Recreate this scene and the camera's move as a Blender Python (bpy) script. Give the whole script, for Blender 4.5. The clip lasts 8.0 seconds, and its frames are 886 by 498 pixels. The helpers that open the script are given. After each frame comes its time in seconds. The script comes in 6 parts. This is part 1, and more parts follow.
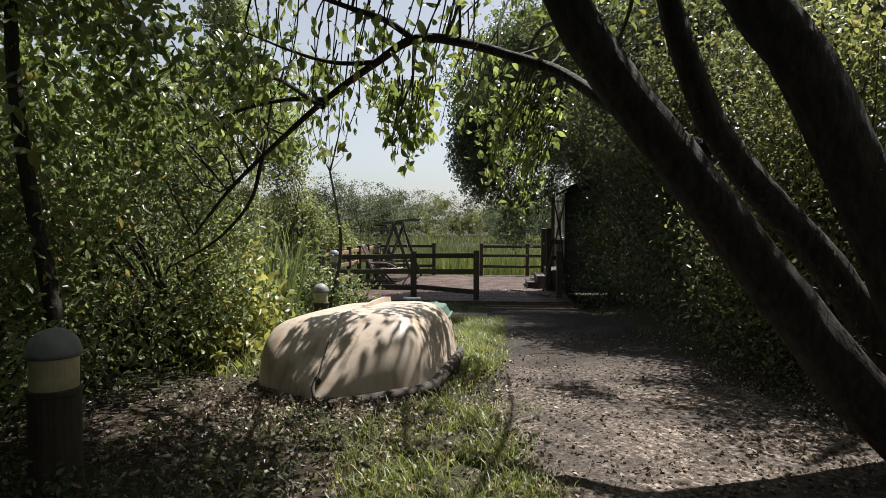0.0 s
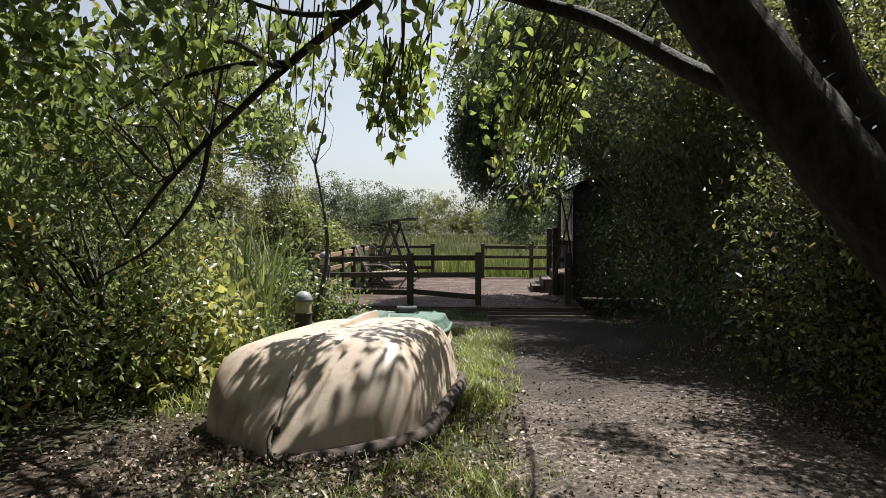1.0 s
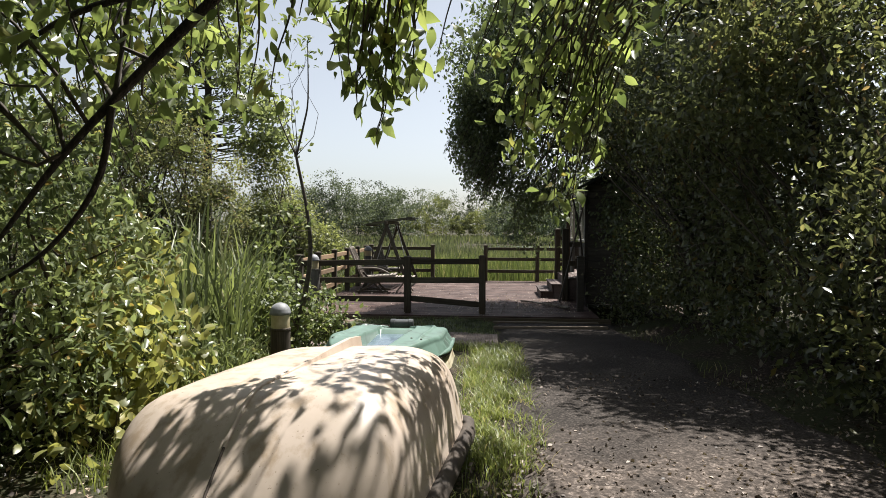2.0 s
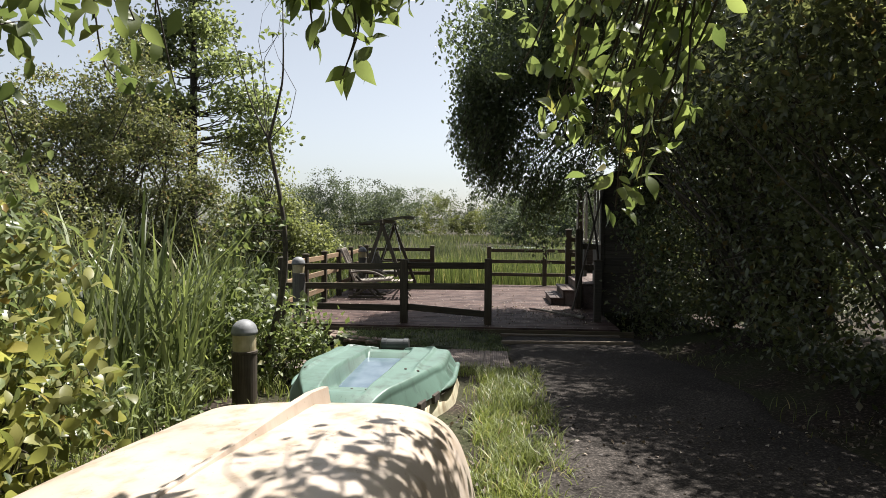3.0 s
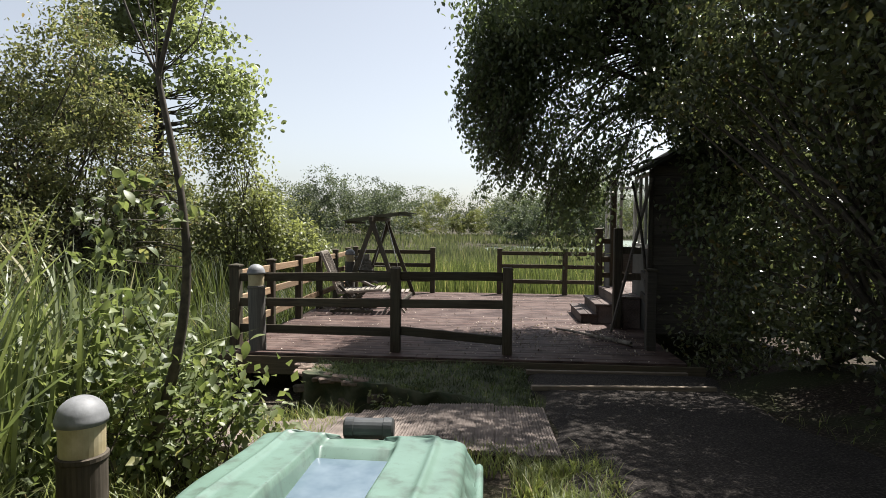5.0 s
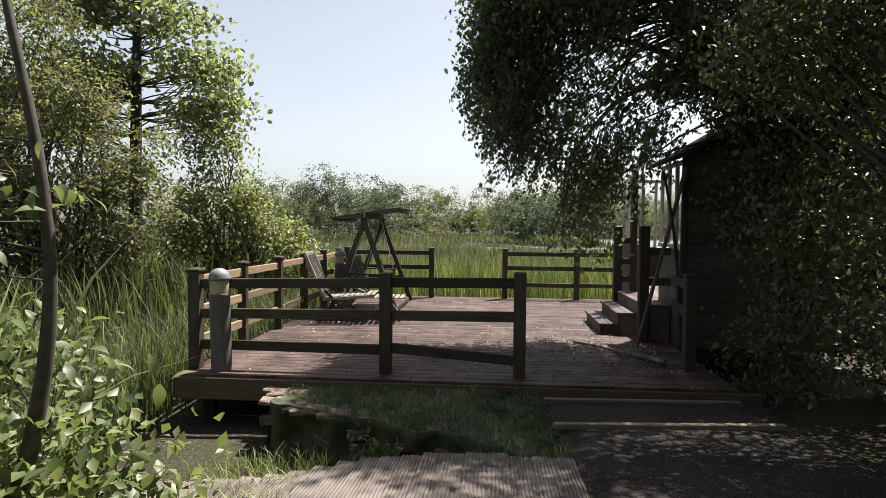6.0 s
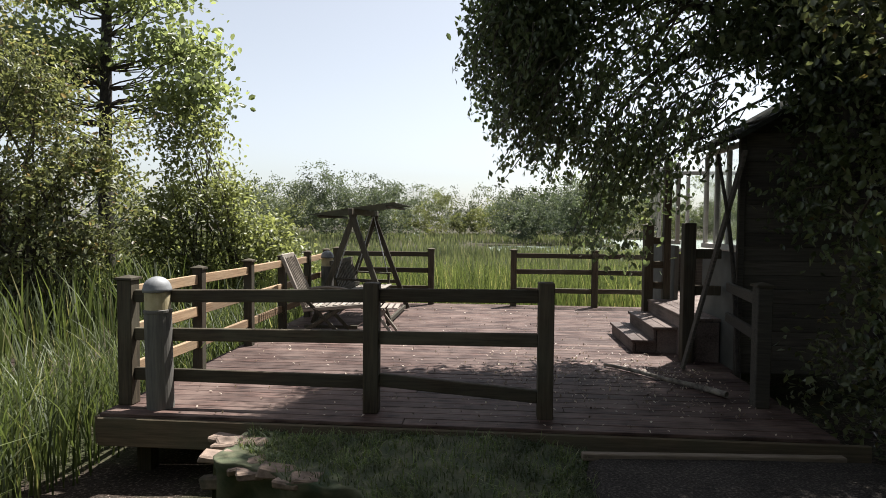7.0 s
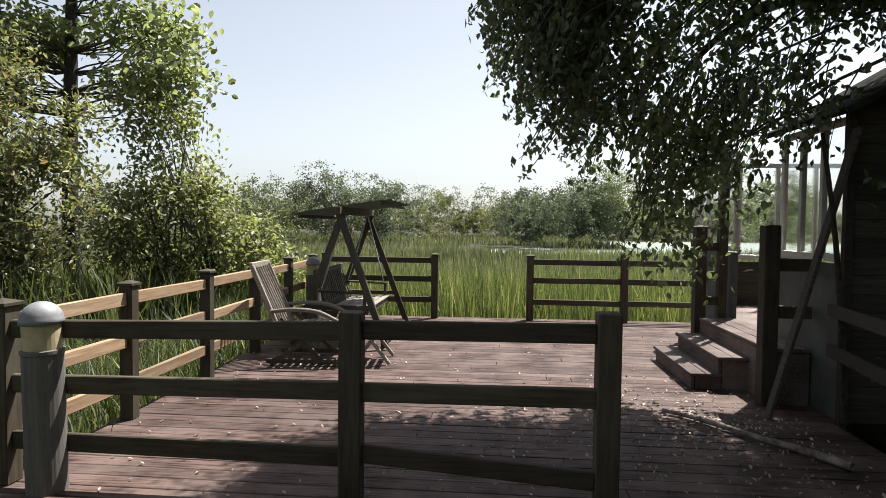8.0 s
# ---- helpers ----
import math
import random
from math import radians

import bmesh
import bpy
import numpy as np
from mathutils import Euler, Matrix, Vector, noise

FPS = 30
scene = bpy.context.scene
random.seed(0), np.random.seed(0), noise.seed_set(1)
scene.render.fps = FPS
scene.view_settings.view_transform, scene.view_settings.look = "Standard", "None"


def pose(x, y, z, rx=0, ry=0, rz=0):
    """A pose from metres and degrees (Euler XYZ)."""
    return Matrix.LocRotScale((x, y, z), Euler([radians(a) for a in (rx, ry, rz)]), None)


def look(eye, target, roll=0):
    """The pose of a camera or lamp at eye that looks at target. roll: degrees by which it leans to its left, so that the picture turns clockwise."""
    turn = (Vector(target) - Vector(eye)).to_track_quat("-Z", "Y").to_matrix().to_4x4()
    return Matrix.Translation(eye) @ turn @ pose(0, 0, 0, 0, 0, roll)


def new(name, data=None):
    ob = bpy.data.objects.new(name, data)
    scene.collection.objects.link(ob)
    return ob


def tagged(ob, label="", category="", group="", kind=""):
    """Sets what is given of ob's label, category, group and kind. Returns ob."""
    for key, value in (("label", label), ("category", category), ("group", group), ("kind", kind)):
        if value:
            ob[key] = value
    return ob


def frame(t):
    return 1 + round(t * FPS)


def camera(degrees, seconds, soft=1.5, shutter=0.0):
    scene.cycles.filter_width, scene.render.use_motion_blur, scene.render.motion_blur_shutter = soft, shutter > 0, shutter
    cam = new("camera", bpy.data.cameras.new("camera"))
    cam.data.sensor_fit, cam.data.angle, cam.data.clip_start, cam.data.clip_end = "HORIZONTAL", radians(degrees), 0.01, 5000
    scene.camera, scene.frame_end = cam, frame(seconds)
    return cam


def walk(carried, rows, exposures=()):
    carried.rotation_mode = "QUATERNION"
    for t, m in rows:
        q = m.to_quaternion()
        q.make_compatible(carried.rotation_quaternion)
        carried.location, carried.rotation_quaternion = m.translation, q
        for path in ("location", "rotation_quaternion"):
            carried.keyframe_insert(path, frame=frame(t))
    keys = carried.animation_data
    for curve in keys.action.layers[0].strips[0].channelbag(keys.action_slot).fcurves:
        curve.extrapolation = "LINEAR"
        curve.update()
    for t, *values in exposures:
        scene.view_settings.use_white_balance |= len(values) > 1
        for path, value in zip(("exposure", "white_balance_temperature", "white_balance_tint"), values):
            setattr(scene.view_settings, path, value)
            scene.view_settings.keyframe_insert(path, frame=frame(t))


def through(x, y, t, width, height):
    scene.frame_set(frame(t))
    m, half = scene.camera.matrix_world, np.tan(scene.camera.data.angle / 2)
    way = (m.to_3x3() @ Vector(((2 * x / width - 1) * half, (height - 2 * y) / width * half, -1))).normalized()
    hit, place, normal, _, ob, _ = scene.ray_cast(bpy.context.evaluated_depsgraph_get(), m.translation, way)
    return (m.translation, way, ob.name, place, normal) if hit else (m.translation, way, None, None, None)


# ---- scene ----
cam = camera(73.7, 8.0, soft=0.85)
PATH = [
    (0.0, (1.143, 1.739, 1.624), (0.974, 3.731, 1.550), 0.1),
    (0.5, (1.105, 2.244, 1.628), (0.938, 4.235, 1.552), 0.1),
    (1.0, (1.068, 2.762, 1.632), (0.900, 4.754, 1.556), 0.1),
    (1.5, (1.026, 3.298, 1.635), (0.857, 5.289, 1.560), 0.1),
    (3.0, (0.832, 5.104, 1.640), (0.666, 7.095, 1.563), 0.4),
    (3.5, (0.765, 5.730, 1.637), (0.600, 7.721, 1.563), 0.5),
    (4.0, (0.694, 6.340, 1.637), (0.528, 8.332, 1.561), 0.5),
    (4.5, (0.625, 6.955, 1.632), (0.459, 8.947, 1.554), 0.5),
    (6.0, (0.480, 8.788, 1.588), (0.312, 10.779, 1.507), 0.5),
    (6.5, (0.413, 9.490, 1.571), (0.247, 11.481, 1.490), 0.5),
    (7.0, (0.335, 10.213, 1.555), (0.168, 12.205, 1.473), 0.5),
    (8.0, (0.145, 11.740, 1.562), (-0.028, 13.731, 1.484), 0.6),
]
walk(cam, [(t, look(eye, target, roll)) for t, eye, target, roll in PATH], exposures=[(0.0, 1.06), (1.0, 1.17), (3.0, 1.28), (8.0, 1.44)])

# ---- sky and sun ----
SUN_AZIMUTH, SUN_HEIGHT = 38.0, 62.0  # clockwise from +y, above the horizon
world = bpy.data.worlds.new("sky")
scene.world = world
world.use_nodes = True
sky = world.node_tree.nodes.new("ShaderNodeTexSky")
sky.sky_type, sky.sun_disc = "NISHITA", False
sky.sun_elevation, sky.sun_rotation = radians(SUN_HEIGHT), radians(SUN_AZIMUTH)
sky.air_density, sky.dust_density, sky.ozone_density = 1.0, 1.5, 1.0
background = world.node_tree.nodes["Background"]
background.inputs["Strength"].default_value = 0.064
haze = world.node_tree.nodes.new("ShaderNodeHueSaturation")
haze.inputs["Saturation"].default_value = 0.44
world.node_tree.links.new(sky.outputs["Color"], haze.inputs["Color"])
world.node_tree.links.new(haze.outputs["Color"], background.inputs["Color"])
sun_ray = Vector((math.sin(radians(SUN_AZIMUTH)) * math.cos(radians(SUN_HEIGHT)), math.cos(radians(SUN_AZIMUTH)) * math.cos(radians(SUN_HEIGHT)), math.sin(radians(SUN_HEIGHT))))
sun = new("sun", bpy.data.lights.new("sun", "SUN"))
sun.data.energy, sun.data.angle, sun.data.color = 4.9, radians(0.6), (1.0, 0.965, 0.92)
sun.matrix_world = look(sun_ray * 60, (0, 0, 0))

# ---- materials ----


def material(name):
    m = bpy.data.materials.new(name)
    m.use_nodes = True
    nt = m.node_tree
    return m, nt, nt.nodes["Principled BSDF"], nt.links.new


def ramp(nt, fac, stops):
    r = nt.nodes.new("ShaderNodeValToRGB")
    while len(r.color_ramp.elements) < len(stops):
        r.color_ramp.elements.new(0.5)
    for e, (at, c) in zip(r.color_ramp.elements, stops):
        e.position, e.color = at, (*c, 1)
    nt.links.new(fac, r.inputs[0])
    return r.outputs[0]


def noise_tex(nt, scale, detail=4.0, stretch=(1, 1, 1), rough=0.6):
    co = nt.nodes.new("ShaderNodeTexCoord")
    mp = nt.nodes.new("ShaderNodeMapping")
    mp.inputs["Scale"].default_value = stretch
    tx = nt.nodes.new("ShaderNodeTexNoise")
    tx.inputs["Scale"].default_value, tx.inputs["Detail"].default_value, tx.inputs["Roughness"].default_value = scale, detail, rough
    nt.links.new(co.outputs["Object"], mp.inputs[0])
    nt.links.new(mp.outputs[0], tx.inputs["Vector"])
    return tx.outputs[0]


def mix(nt, kind, a, b, fac):
    n = nt.nodes.new("ShaderNodeMix")
    n.data_type, n.blend_type = "RGBA", kind
    for sock, v in ((n.inputs[0], fac), (n.inputs[6], a), (n.inputs[7], b)):
        if hasattr(v, "links"):
            nt.links.new(v, sock)
        else:
            sock.default_value = v if isinstance(v, float) else (*v, 1)
    return n.outputs[2]


def bump(nt, bsdf, height, strength, distance=0.01):
    b = nt.nodes.new("ShaderNodeBump")
    b.inputs["Strength"].default_value, b.inputs["Distance"].default_value = strength, distance
    nt.links.new(height, b.inputs["Height"])
    nt.links.new(b.outputs[0], bsdf.inputs["Normal"])


def leaf_material(name, dark, light, through=0.45, gloss=0.42, odd=None, patch_size=0.9, patchy=(0.72, 1.15)):
    """Thin leaves: diffuse, light shining through, a waxy face; every leaf its own shade."""
    m, nt, b, link = material(name)
    geo = nt.nodes.new("ShaderNodeNewGeometry")
    stops = [(0.0, dark), (0.75, light)]
    if odd:
        stops += [(0.93, light), (0.97, odd)]
    col = ramp(nt, geo.outputs["Random Per Island"], stops)
    lo, hi = patchy
    patch = ramp(nt, noise_tex(nt, patch_size, 2), [(0.34, (lo, lo, lo)), (0.66, (hi, hi * 0.97, hi * 0.87))])
    col = mix(nt, "MULTIPLY", col, patch, 1.0)
    link(col, b.inputs["Base Color"])
    b.inputs["Roughness"].default_value = gloss
    b.inputs["Specular IOR Level"].default_value = 0.55
    t = nt.nodes.new("ShaderNodeBsdfTranslucent")
    link(mix(nt, "MULTIPLY", col, (1.48, 1.5, 1.05), 1.0), t.inputs["Color"])
    mx = nt.nodes.new("ShaderNodeMixShader")
    mx.inputs[0].default_value = through
    link(b.outputs[0], mx.inputs[1])
    link(t.outputs[0], mx.inputs[2])
    link(mx.outputs[0], nt.nodes["Material Output"].inputs["Surface"])
    return m


def wood_material(name, dark, light, along="x", rough=0.75, grey=(0.2, 0.18, 0.16), wear=0.4, shift=True, shine=0.15, edges=(0.3, 0.72)):
    m, nt, b, link = material(name)
    stretch = {"x": (0.06, 1, 1), "y": (1, 0.06, 1), "z": (1, 1, 0.06)}[along]
    grain = noise_tex(nt, 55, 5, stretch)
    col = ramp(nt, grain, [(edges[0], dark), (edges[1], light)])
    stain = ramp(nt, noise_tex(nt, 2.3, 5), [(0.38, (0, 0, 0)), (0.66, (1, 1, 1))])
    fac = mix(nt, "MULTIPLY", stain, (wear, wear, wear), 1.0)
    col = mix(nt, "MIX", col, grey, fac)
    if shift:
        info = nt.nodes.new("ShaderNodeObjectInfo")
        tone = ramp(nt, info.outputs["Random"], [(0.0, (0.72, 0.70, 0.70)), (1.0, (1.22, 1.18, 1.15))])
        col = mix(nt, "MULTIPLY", col, tone, 1.0)
    link(col, b.inputs["Base Color"])
    b.inputs["Roughness"].default_value = rough
    b.inputs["Specular IOR Level"].default_value = shine
    bump(nt, b, grain, 0.35, 0.004)
    return m


def plain_material(name, dark, light, scale=6.0, rough=0.5, metal=0.0, bumps=0.15, detail=5):
    m, nt, b, link = material(name)
    n = noise_tex(nt, scale, detail)
    link(ramp(nt, n, [(0.32, dark), (0.68, light)]), b.inputs["Base Color"])
    b.inputs["Roughness"].default_value, b.inputs["Metallic"].default_value = rough, metal
    if bumps:
        bump(nt, b, noise_tex(nt, scale * 9, 3), bumps, 0.004)
    return m


def bark_material(name, dark, light):
    """Furrowed bark: long ridges broken by cracks, a few pale lichen spots."""
    m, nt, b, link = material(name)
    furrow = noise_tex(nt, 26, 6, (1, 1, 0.35), 0.7)
    col = ramp(nt, furrow, [(0.36, dark), (0.66, light)])
    lichen = ramp(nt, noise_tex(nt, 9, 6, rough=0.75), [(0.62, (0, 0, 0)), (0.7, (0.35, 0.35, 0.35))])
    link(mix(nt, "MIX", col, (0.11, 0.115, 0.085), lichen), b.inputs["Base Color"])
    b.inputs["Roughness"].default_value = 0.8
    b.inputs["Specular IOR Level"].default_value = 0.3
    bump(nt, b, furrow, 1.0, 0.03)
    return m


M_willow = leaf_material("willow_leaf", (0.06, 0.088, 0.034), (0.17, 0.21, 0.082), 0.45, 0.3, (0.17, 0.16, 0.05))
# Brighter willow copy for the hanging leaves; backlight is put into the colour.
M_spray = leaf_material("backlit_willow_leaf", (0.08, 0.11, 0.044), (0.2, 0.24, 0.1), 0.6, 0.32, (0.22, 0.2, 0.07))
# Paler, yellower hedge leaf with the bank's sunlight put into its colour.
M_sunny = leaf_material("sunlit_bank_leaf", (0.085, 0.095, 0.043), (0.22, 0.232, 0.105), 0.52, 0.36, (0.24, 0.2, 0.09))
M_thicket = leaf_material("thicket_leaf", (0.072, 0.1, 0.05), (0.22, 0.262, 0.135), 0.42, 0.34, (0.26, 0.19, 0.07))
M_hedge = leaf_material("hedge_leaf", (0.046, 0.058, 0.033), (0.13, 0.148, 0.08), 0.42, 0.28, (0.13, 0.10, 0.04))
M_birch = leaf_material("drooping_leaf", (0.055, 0.078, 0.044), (0.12, 0.15, 0.08), 0.46, 0.28)
M_alder = leaf_material("alder_leaf", (0.105, 0.13, 0.064), (0.235, 0.27, 0.142), 0.54, 0.36)
M_brown_sallow = leaf_material("brown_sallow_leaf", (0.078, 0.09, 0.044), (0.205, 0.218, 0.11), 0.52, 0.45, (0.21, 0.155, 0.09), 1.1, (0.55, 1.2))
M_sallow_bright = leaf_material("bright_sallow_leaf", (0.1, 0.115, 0.05), (0.22, 0.24, 0.11), 0.5, 0.45, None, 1.0, (0.6, 1.2))
M_yellow = leaf_material("yellow_sallow_leaf", (0.12, 0.135, 0.05), (0.30, 0.30, 0.115), 0.45, 0.4, (0.36, 0.32, 0.1), 1.2, (0.6, 1.2))
M_bramble = leaf_material("bramble_leaf", (0.06, 0.086, 0.033), (0.175, 0.21, 0.088), 0.4, 0.48, (0.26, 0.26, 0.13))
M_reed = leaf_material("reed_blade", (0.066, 0.092, 0.038), (0.2, 0.235, 0.105), 0.42, 0.45, (0.36, 0.34, 0.2), 1.4, (0.55, 1.2))
M_bank = leaf_material("bank_grass_blade", (0.034, 0.05, 0.018), (0.1, 0.126, 0.047), 0.42, 0.55, (0.26, 0.25, 0.12), 1.4, (0.55, 1.2))
M_marsh = leaf_material("marsh_reed", (0.066, 0.09, 0.031), (0.138, 0.167, 0.064), 0.42, 0.45, (0.34, 0.31, 0.16))
M_grass = leaf_material("grass_blade", (0.10, 0.13, 0.04), (0.25, 0.285, 0.1), 0.4, 0.45, (0.42, 0.35, 0.2))
M_far = leaf_material("far_leaf", (0.06, 0.078, 0.046), (0.125, 0.148, 0.083), 0.35, 0.6, None, 0.11, (0.55, 1.3))
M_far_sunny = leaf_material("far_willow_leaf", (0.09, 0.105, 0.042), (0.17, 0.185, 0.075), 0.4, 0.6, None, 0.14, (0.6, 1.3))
M_far_dark = leaf_material("far_dark_leaf", (0.045, 0.062, 0.042), (0.095, 0.118, 0.075), 0.35, 0.6, None, 0.3, (0.6, 1.3))
M_sedge = leaf_material("pale_sedge", (0.075, 0.095, 0.05), (0.15, 0.17, 0.09), 0.4, 0.5, (0.22, 0.21, 0.14), 0.12, (0.6, 1.2))
M_litter = leaf_material("dry_leaf", (0.022, 0.016, 0.013), (0.26, 0.205, 0.17), 0.1, 0.6, (0.52, 0.46, 0.41), 2.2, (0.4, 1.3))
M_pale_litter = leaf_material("bleached_leaf", (0.1, 0.075, 0.06), (0.4, 0.33, 0.28), 0.1, 0.6, (0.6, 0.54, 0.47))
M_bark = bark_material("bark", (0.012, 0.010, 0.009), (0.055, 0.046, 0.038))
M_flake = plain_material("bark_flake", (0.025, 0.02, 0.016), (0.10, 0.086, 0.07), 20, 0.6, 0, 0.4)
M_twig = plain_material("twig", (0.03, 0.024, 0.018), (0.08, 0.065, 0.045), 20, 0.85, 0, 0.3)
# Same timber twice: shade put into the first colour, sun into the second.
M_fence = wood_material("shaded_fence_wood", (0.03, 0.025, 0.018), (0.09, 0.072, 0.05), "x", 0.8, (0.085, 0.085, 0.062), 0.55)
M_rail_lit = wood_material("sunlit_rail_wood", (0.17, 0.115, 0.07), (0.34, 0.24, 0.15), "y", 0.75, (0.26, 0.22, 0.16), 0.4)
M_post = wood_material("post_wood", (0.03, 0.025, 0.018), (0.088, 0.07, 0.048), "z", 0.8, (0.085, 0.085, 0.064), 0.5)
M_board = wood_material("deck_wood", (0.014, 0.009, 0.008), (0.088, 0.055, 0.047), "x", 0.7, (0.15, 0.112, 0.098), 0.6, True, 0.16, (0.4, 0.6))
M_step = wood_material("step_wood", (0.04, 0.03, 0.026), (0.12, 0.092, 0.082), "y", 0.65, (0.19, 0.16, 0.145), 0.5)
M_fascia = wood_material("fascia_wood", (0.06, 0.048, 0.033), (0.13, 0.1, 0.068), "x", 0.85, (0.075, 0.075, 0.05), 0.6)
M_grey_wood = wood_material("silvered_wood", (0.11, 0.1, 0.085), (0.3, 0.27, 0.23), "x", 0.7, (0.34, 0.32, 0.29), 0.5)
M_swing = wood_material("swing_wood", (0.03, 0.028, 0.022), (0.085, 0.075, 0.055), "z", 0.75, (0.1, 0.1, 0.08), 0.4)
M_hut = wood_material("hut_cladding", (0.035, 0.032, 0.028), (0.085, 0.076, 0.065), "x", 0.85, (0.05, 0.05, 0.04), 0.5)
M_felt = wood_material("roof_felt", (0.012, 0.012, 0.011), (0.035, 0.034, 0.031), "x", 1.0, (0.03, 0.035, 0.022), 0.5, False, 0.02)
M_panel = plain_material("grey_panel", (0.04, 0.042, 0.037), (0.085, 0.087, 0.078), 2.2, 0.8)
M_frame = plain_material("window_frame", (0.3, 0.29, 0.26), (0.45, 0.43, 0.39), 5, 0.6)
M_canopy = plain_material("canopy_cloth", (0.03, 0.035, 0.025), (0.075, 0.08, 0.06), 7, 0.85)
M_metal = plain_material("dull_metal", (0.25, 0.25, 0.26), (0.42, 0.42, 0.43), 9, 0.45, 0.7)
M_cap = plain_material("grey_cap", (0.11, 0.112, 0.115), (0.23, 0.234, 0.24), 8, 0.6)
M_lens = plain_material("lamp_band", (0.32, 0.265, 0.15), (0.5, 0.43, 0.28), 9, 0.4, 0, 0.05)
M_bollard = wood_material("bollard_post", (0.04, 0.033, 0.025), (0.105, 0.086, 0.065), "z", 0.75, (0.17, 0.16, 0.13), 0.4)
M_grey_post = wood_material("grey_bollard_post", (0.085, 0.085, 0.078), (0.165, 0.16, 0.145), "z", 0.8, (0.19, 0.18, 0.165), 0.4)
M_moss = plain_material("mossy_stone", (0.03, 0.045, 0.02), (0.10, 0.098, 0.056), 6, 0.95, 0, 0.9)
M_brick = plain_material("old_brick", (0.10, 0.072, 0.055), (0.28, 0.205, 0.16), 12, 0.9, 0, 0.6)
M_dark_brick = plain_material("mossy_brick", (0.05, 0.045, 0.03), (0.16, 0.12, 0.09), 12, 0.95, 0, 0.6)
M_groove = wood_material("grooved_board", (0.065, 0.054, 0.048), (0.17, 0.142, 0.126), "y", 0.85, (0.31, 0.255, 0.22), 0.6, False)
M_strip = wood_material("pale_batten", (0.13, 0.105, 0.08), (0.26, 0.215, 0.165), "x", 0.8, (0.25, 0.22, 0.17), 0.4)
M_rubber = plain_material("dark_plastic", (0.02, 0.022, 0.022), (0.06, 0.063, 0.063), 6, 0.4)
# Darker copy of the grass blade: the block's shade is put into its colour.
M_turf = leaf_material("shaded_turf", (0.05, 0.078, 0.03), (0.14, 0.18, 0.07), 0.4, 0.5, (0.25, 0.24, 0.16), 3.0, (0.4, 1.3))
M_fallen = plain_material("fallen_bark", (0.06, 0.05, 0.04), (0.26, 0.23, 0.19), 14, 0.85, 0, 0.6)
M_rope = plain_material("rope", (0.05, 0.045, 0.035), (0.13, 0.11, 0.085), 40, 0.95, 0, 0.6)


def boat_shell(name, base, dirt, streak):
    m, nt, b, link = material(name)
    run = noise_tex(nt, 9, 5, (1, 1, 0.12))
    col = mix(nt, "MIX", base, dirt, ramp(nt, run, [(0.50, (0, 0, 0)), (0.66, (streak, streak, streak))]))
    blot = ramp(nt, noise_tex(nt, 3.2, 4), [(0.35, (0.86, 0.86, 0.84)), (0.65, (1.04, 1.04, 1.04))])
    col = mix(nt, "MULTIPLY", col, blot, 1.0)
    speck = ramp(nt, noise_tex(nt, 70, 2), [(0.68, (1, 1, 1)), (0.74, (0.45, 0.42, 0.36))])
    link(mix(nt, "MULTIPLY", col, speck, 0.8), b.inputs["Base Color"])
    b.inputs["Roughness"].default_value = 0.42
    bump(nt, b, noise_tex(nt, 4, 3), 0.12, 0.02)
    return m


M_cream = boat_shell("cream_fibreglass", (0.47, 0.392, 0.325), (0.29, 0.215, 0.14), 0.75)
M_skeg = boat_shell("worn_pink_gelcoat", (0.48, 0.395, 0.325), (0.3, 0.2, 0.14), 0.35)
M_green = boat_shell("green_fibreglass", (0.112, 0.18, 0.146), (0.065, 0.09, 0.072), 0.75)
M_tan = boat_shell("stained_fibreglass", (0.55, 0.5, 0.36), (0.2, 0.13, 0.07), 0.9)
M_rim = plain_material("dark_rim", (0.02, 0.016, 0.012), (0.075, 0.057, 0.043), 10, 0.85)

M_pool, nt, b, link = material("pooled_rain")
link(ramp(nt, noise_tex(nt, 6, 3), [(0.35, (0.085, 0.12, 0.15)), (0.7, (0.13, 0.17, 0.2))]), b.inputs["Base Color"])
b.inputs["Roughness"].default_value = 0.16
b.inputs["Specular IOR Level"].default_value = 0.22
bump(nt, b, noise_tex(nt, 3, 2), 0.03, 0.01)

M_water, nt, b, link = material("pond_water")
b.inputs["Base Color"].default_value = (0.2, 0.23, 0.2, 1)
b.inputs["Specular IOR Level"].default_value = 0.2
b.inputs["Roughness"].default_value = 0.42
bump(nt, b, noise_tex(nt, 1.5, 3, (0.4, 1.5, 1)), 0.12, 0.05)

M_glass, nt, b, link = material("window_glass")
b.inputs["Base Color"].default_value = (0.95, 0.97, 0.96, 1)
b.inputs["Roughness"].default_value = 0.03
b.inputs["Transmission Weight"].default_value = 1.0
b.inputs["IOR"].default_value = 1.45

# ground: soil with litter, paler crumbs and mossy patches
M_soil, nt, b, link = material("woodland_soil")
c1 = ramp(nt, noise_tex(nt, 38, 6), [(0.3, (0.013, 0.010, 0.008)), (0.55, (0.042, 0.032, 0.025)), (0.72, (0.19, 0.15, 0.12))])
c2 = ramp(nt, noise_tex(nt, 0.9, 4), [(0.42, (0, 0, 0)), (0.62, (0.7, 0.7, 0.7))])
link(mix(nt, "MIX", c1, (0.042, 0.052, 0.021), c2), b.inputs["Base Color"])
b.inputs["Roughness"].default_value, b.inputs["Specular IOR Level"].default_value = 0.95, 0.12
bump(nt, b, noise_tex(nt, 45, 5), 0.8, 0.02)

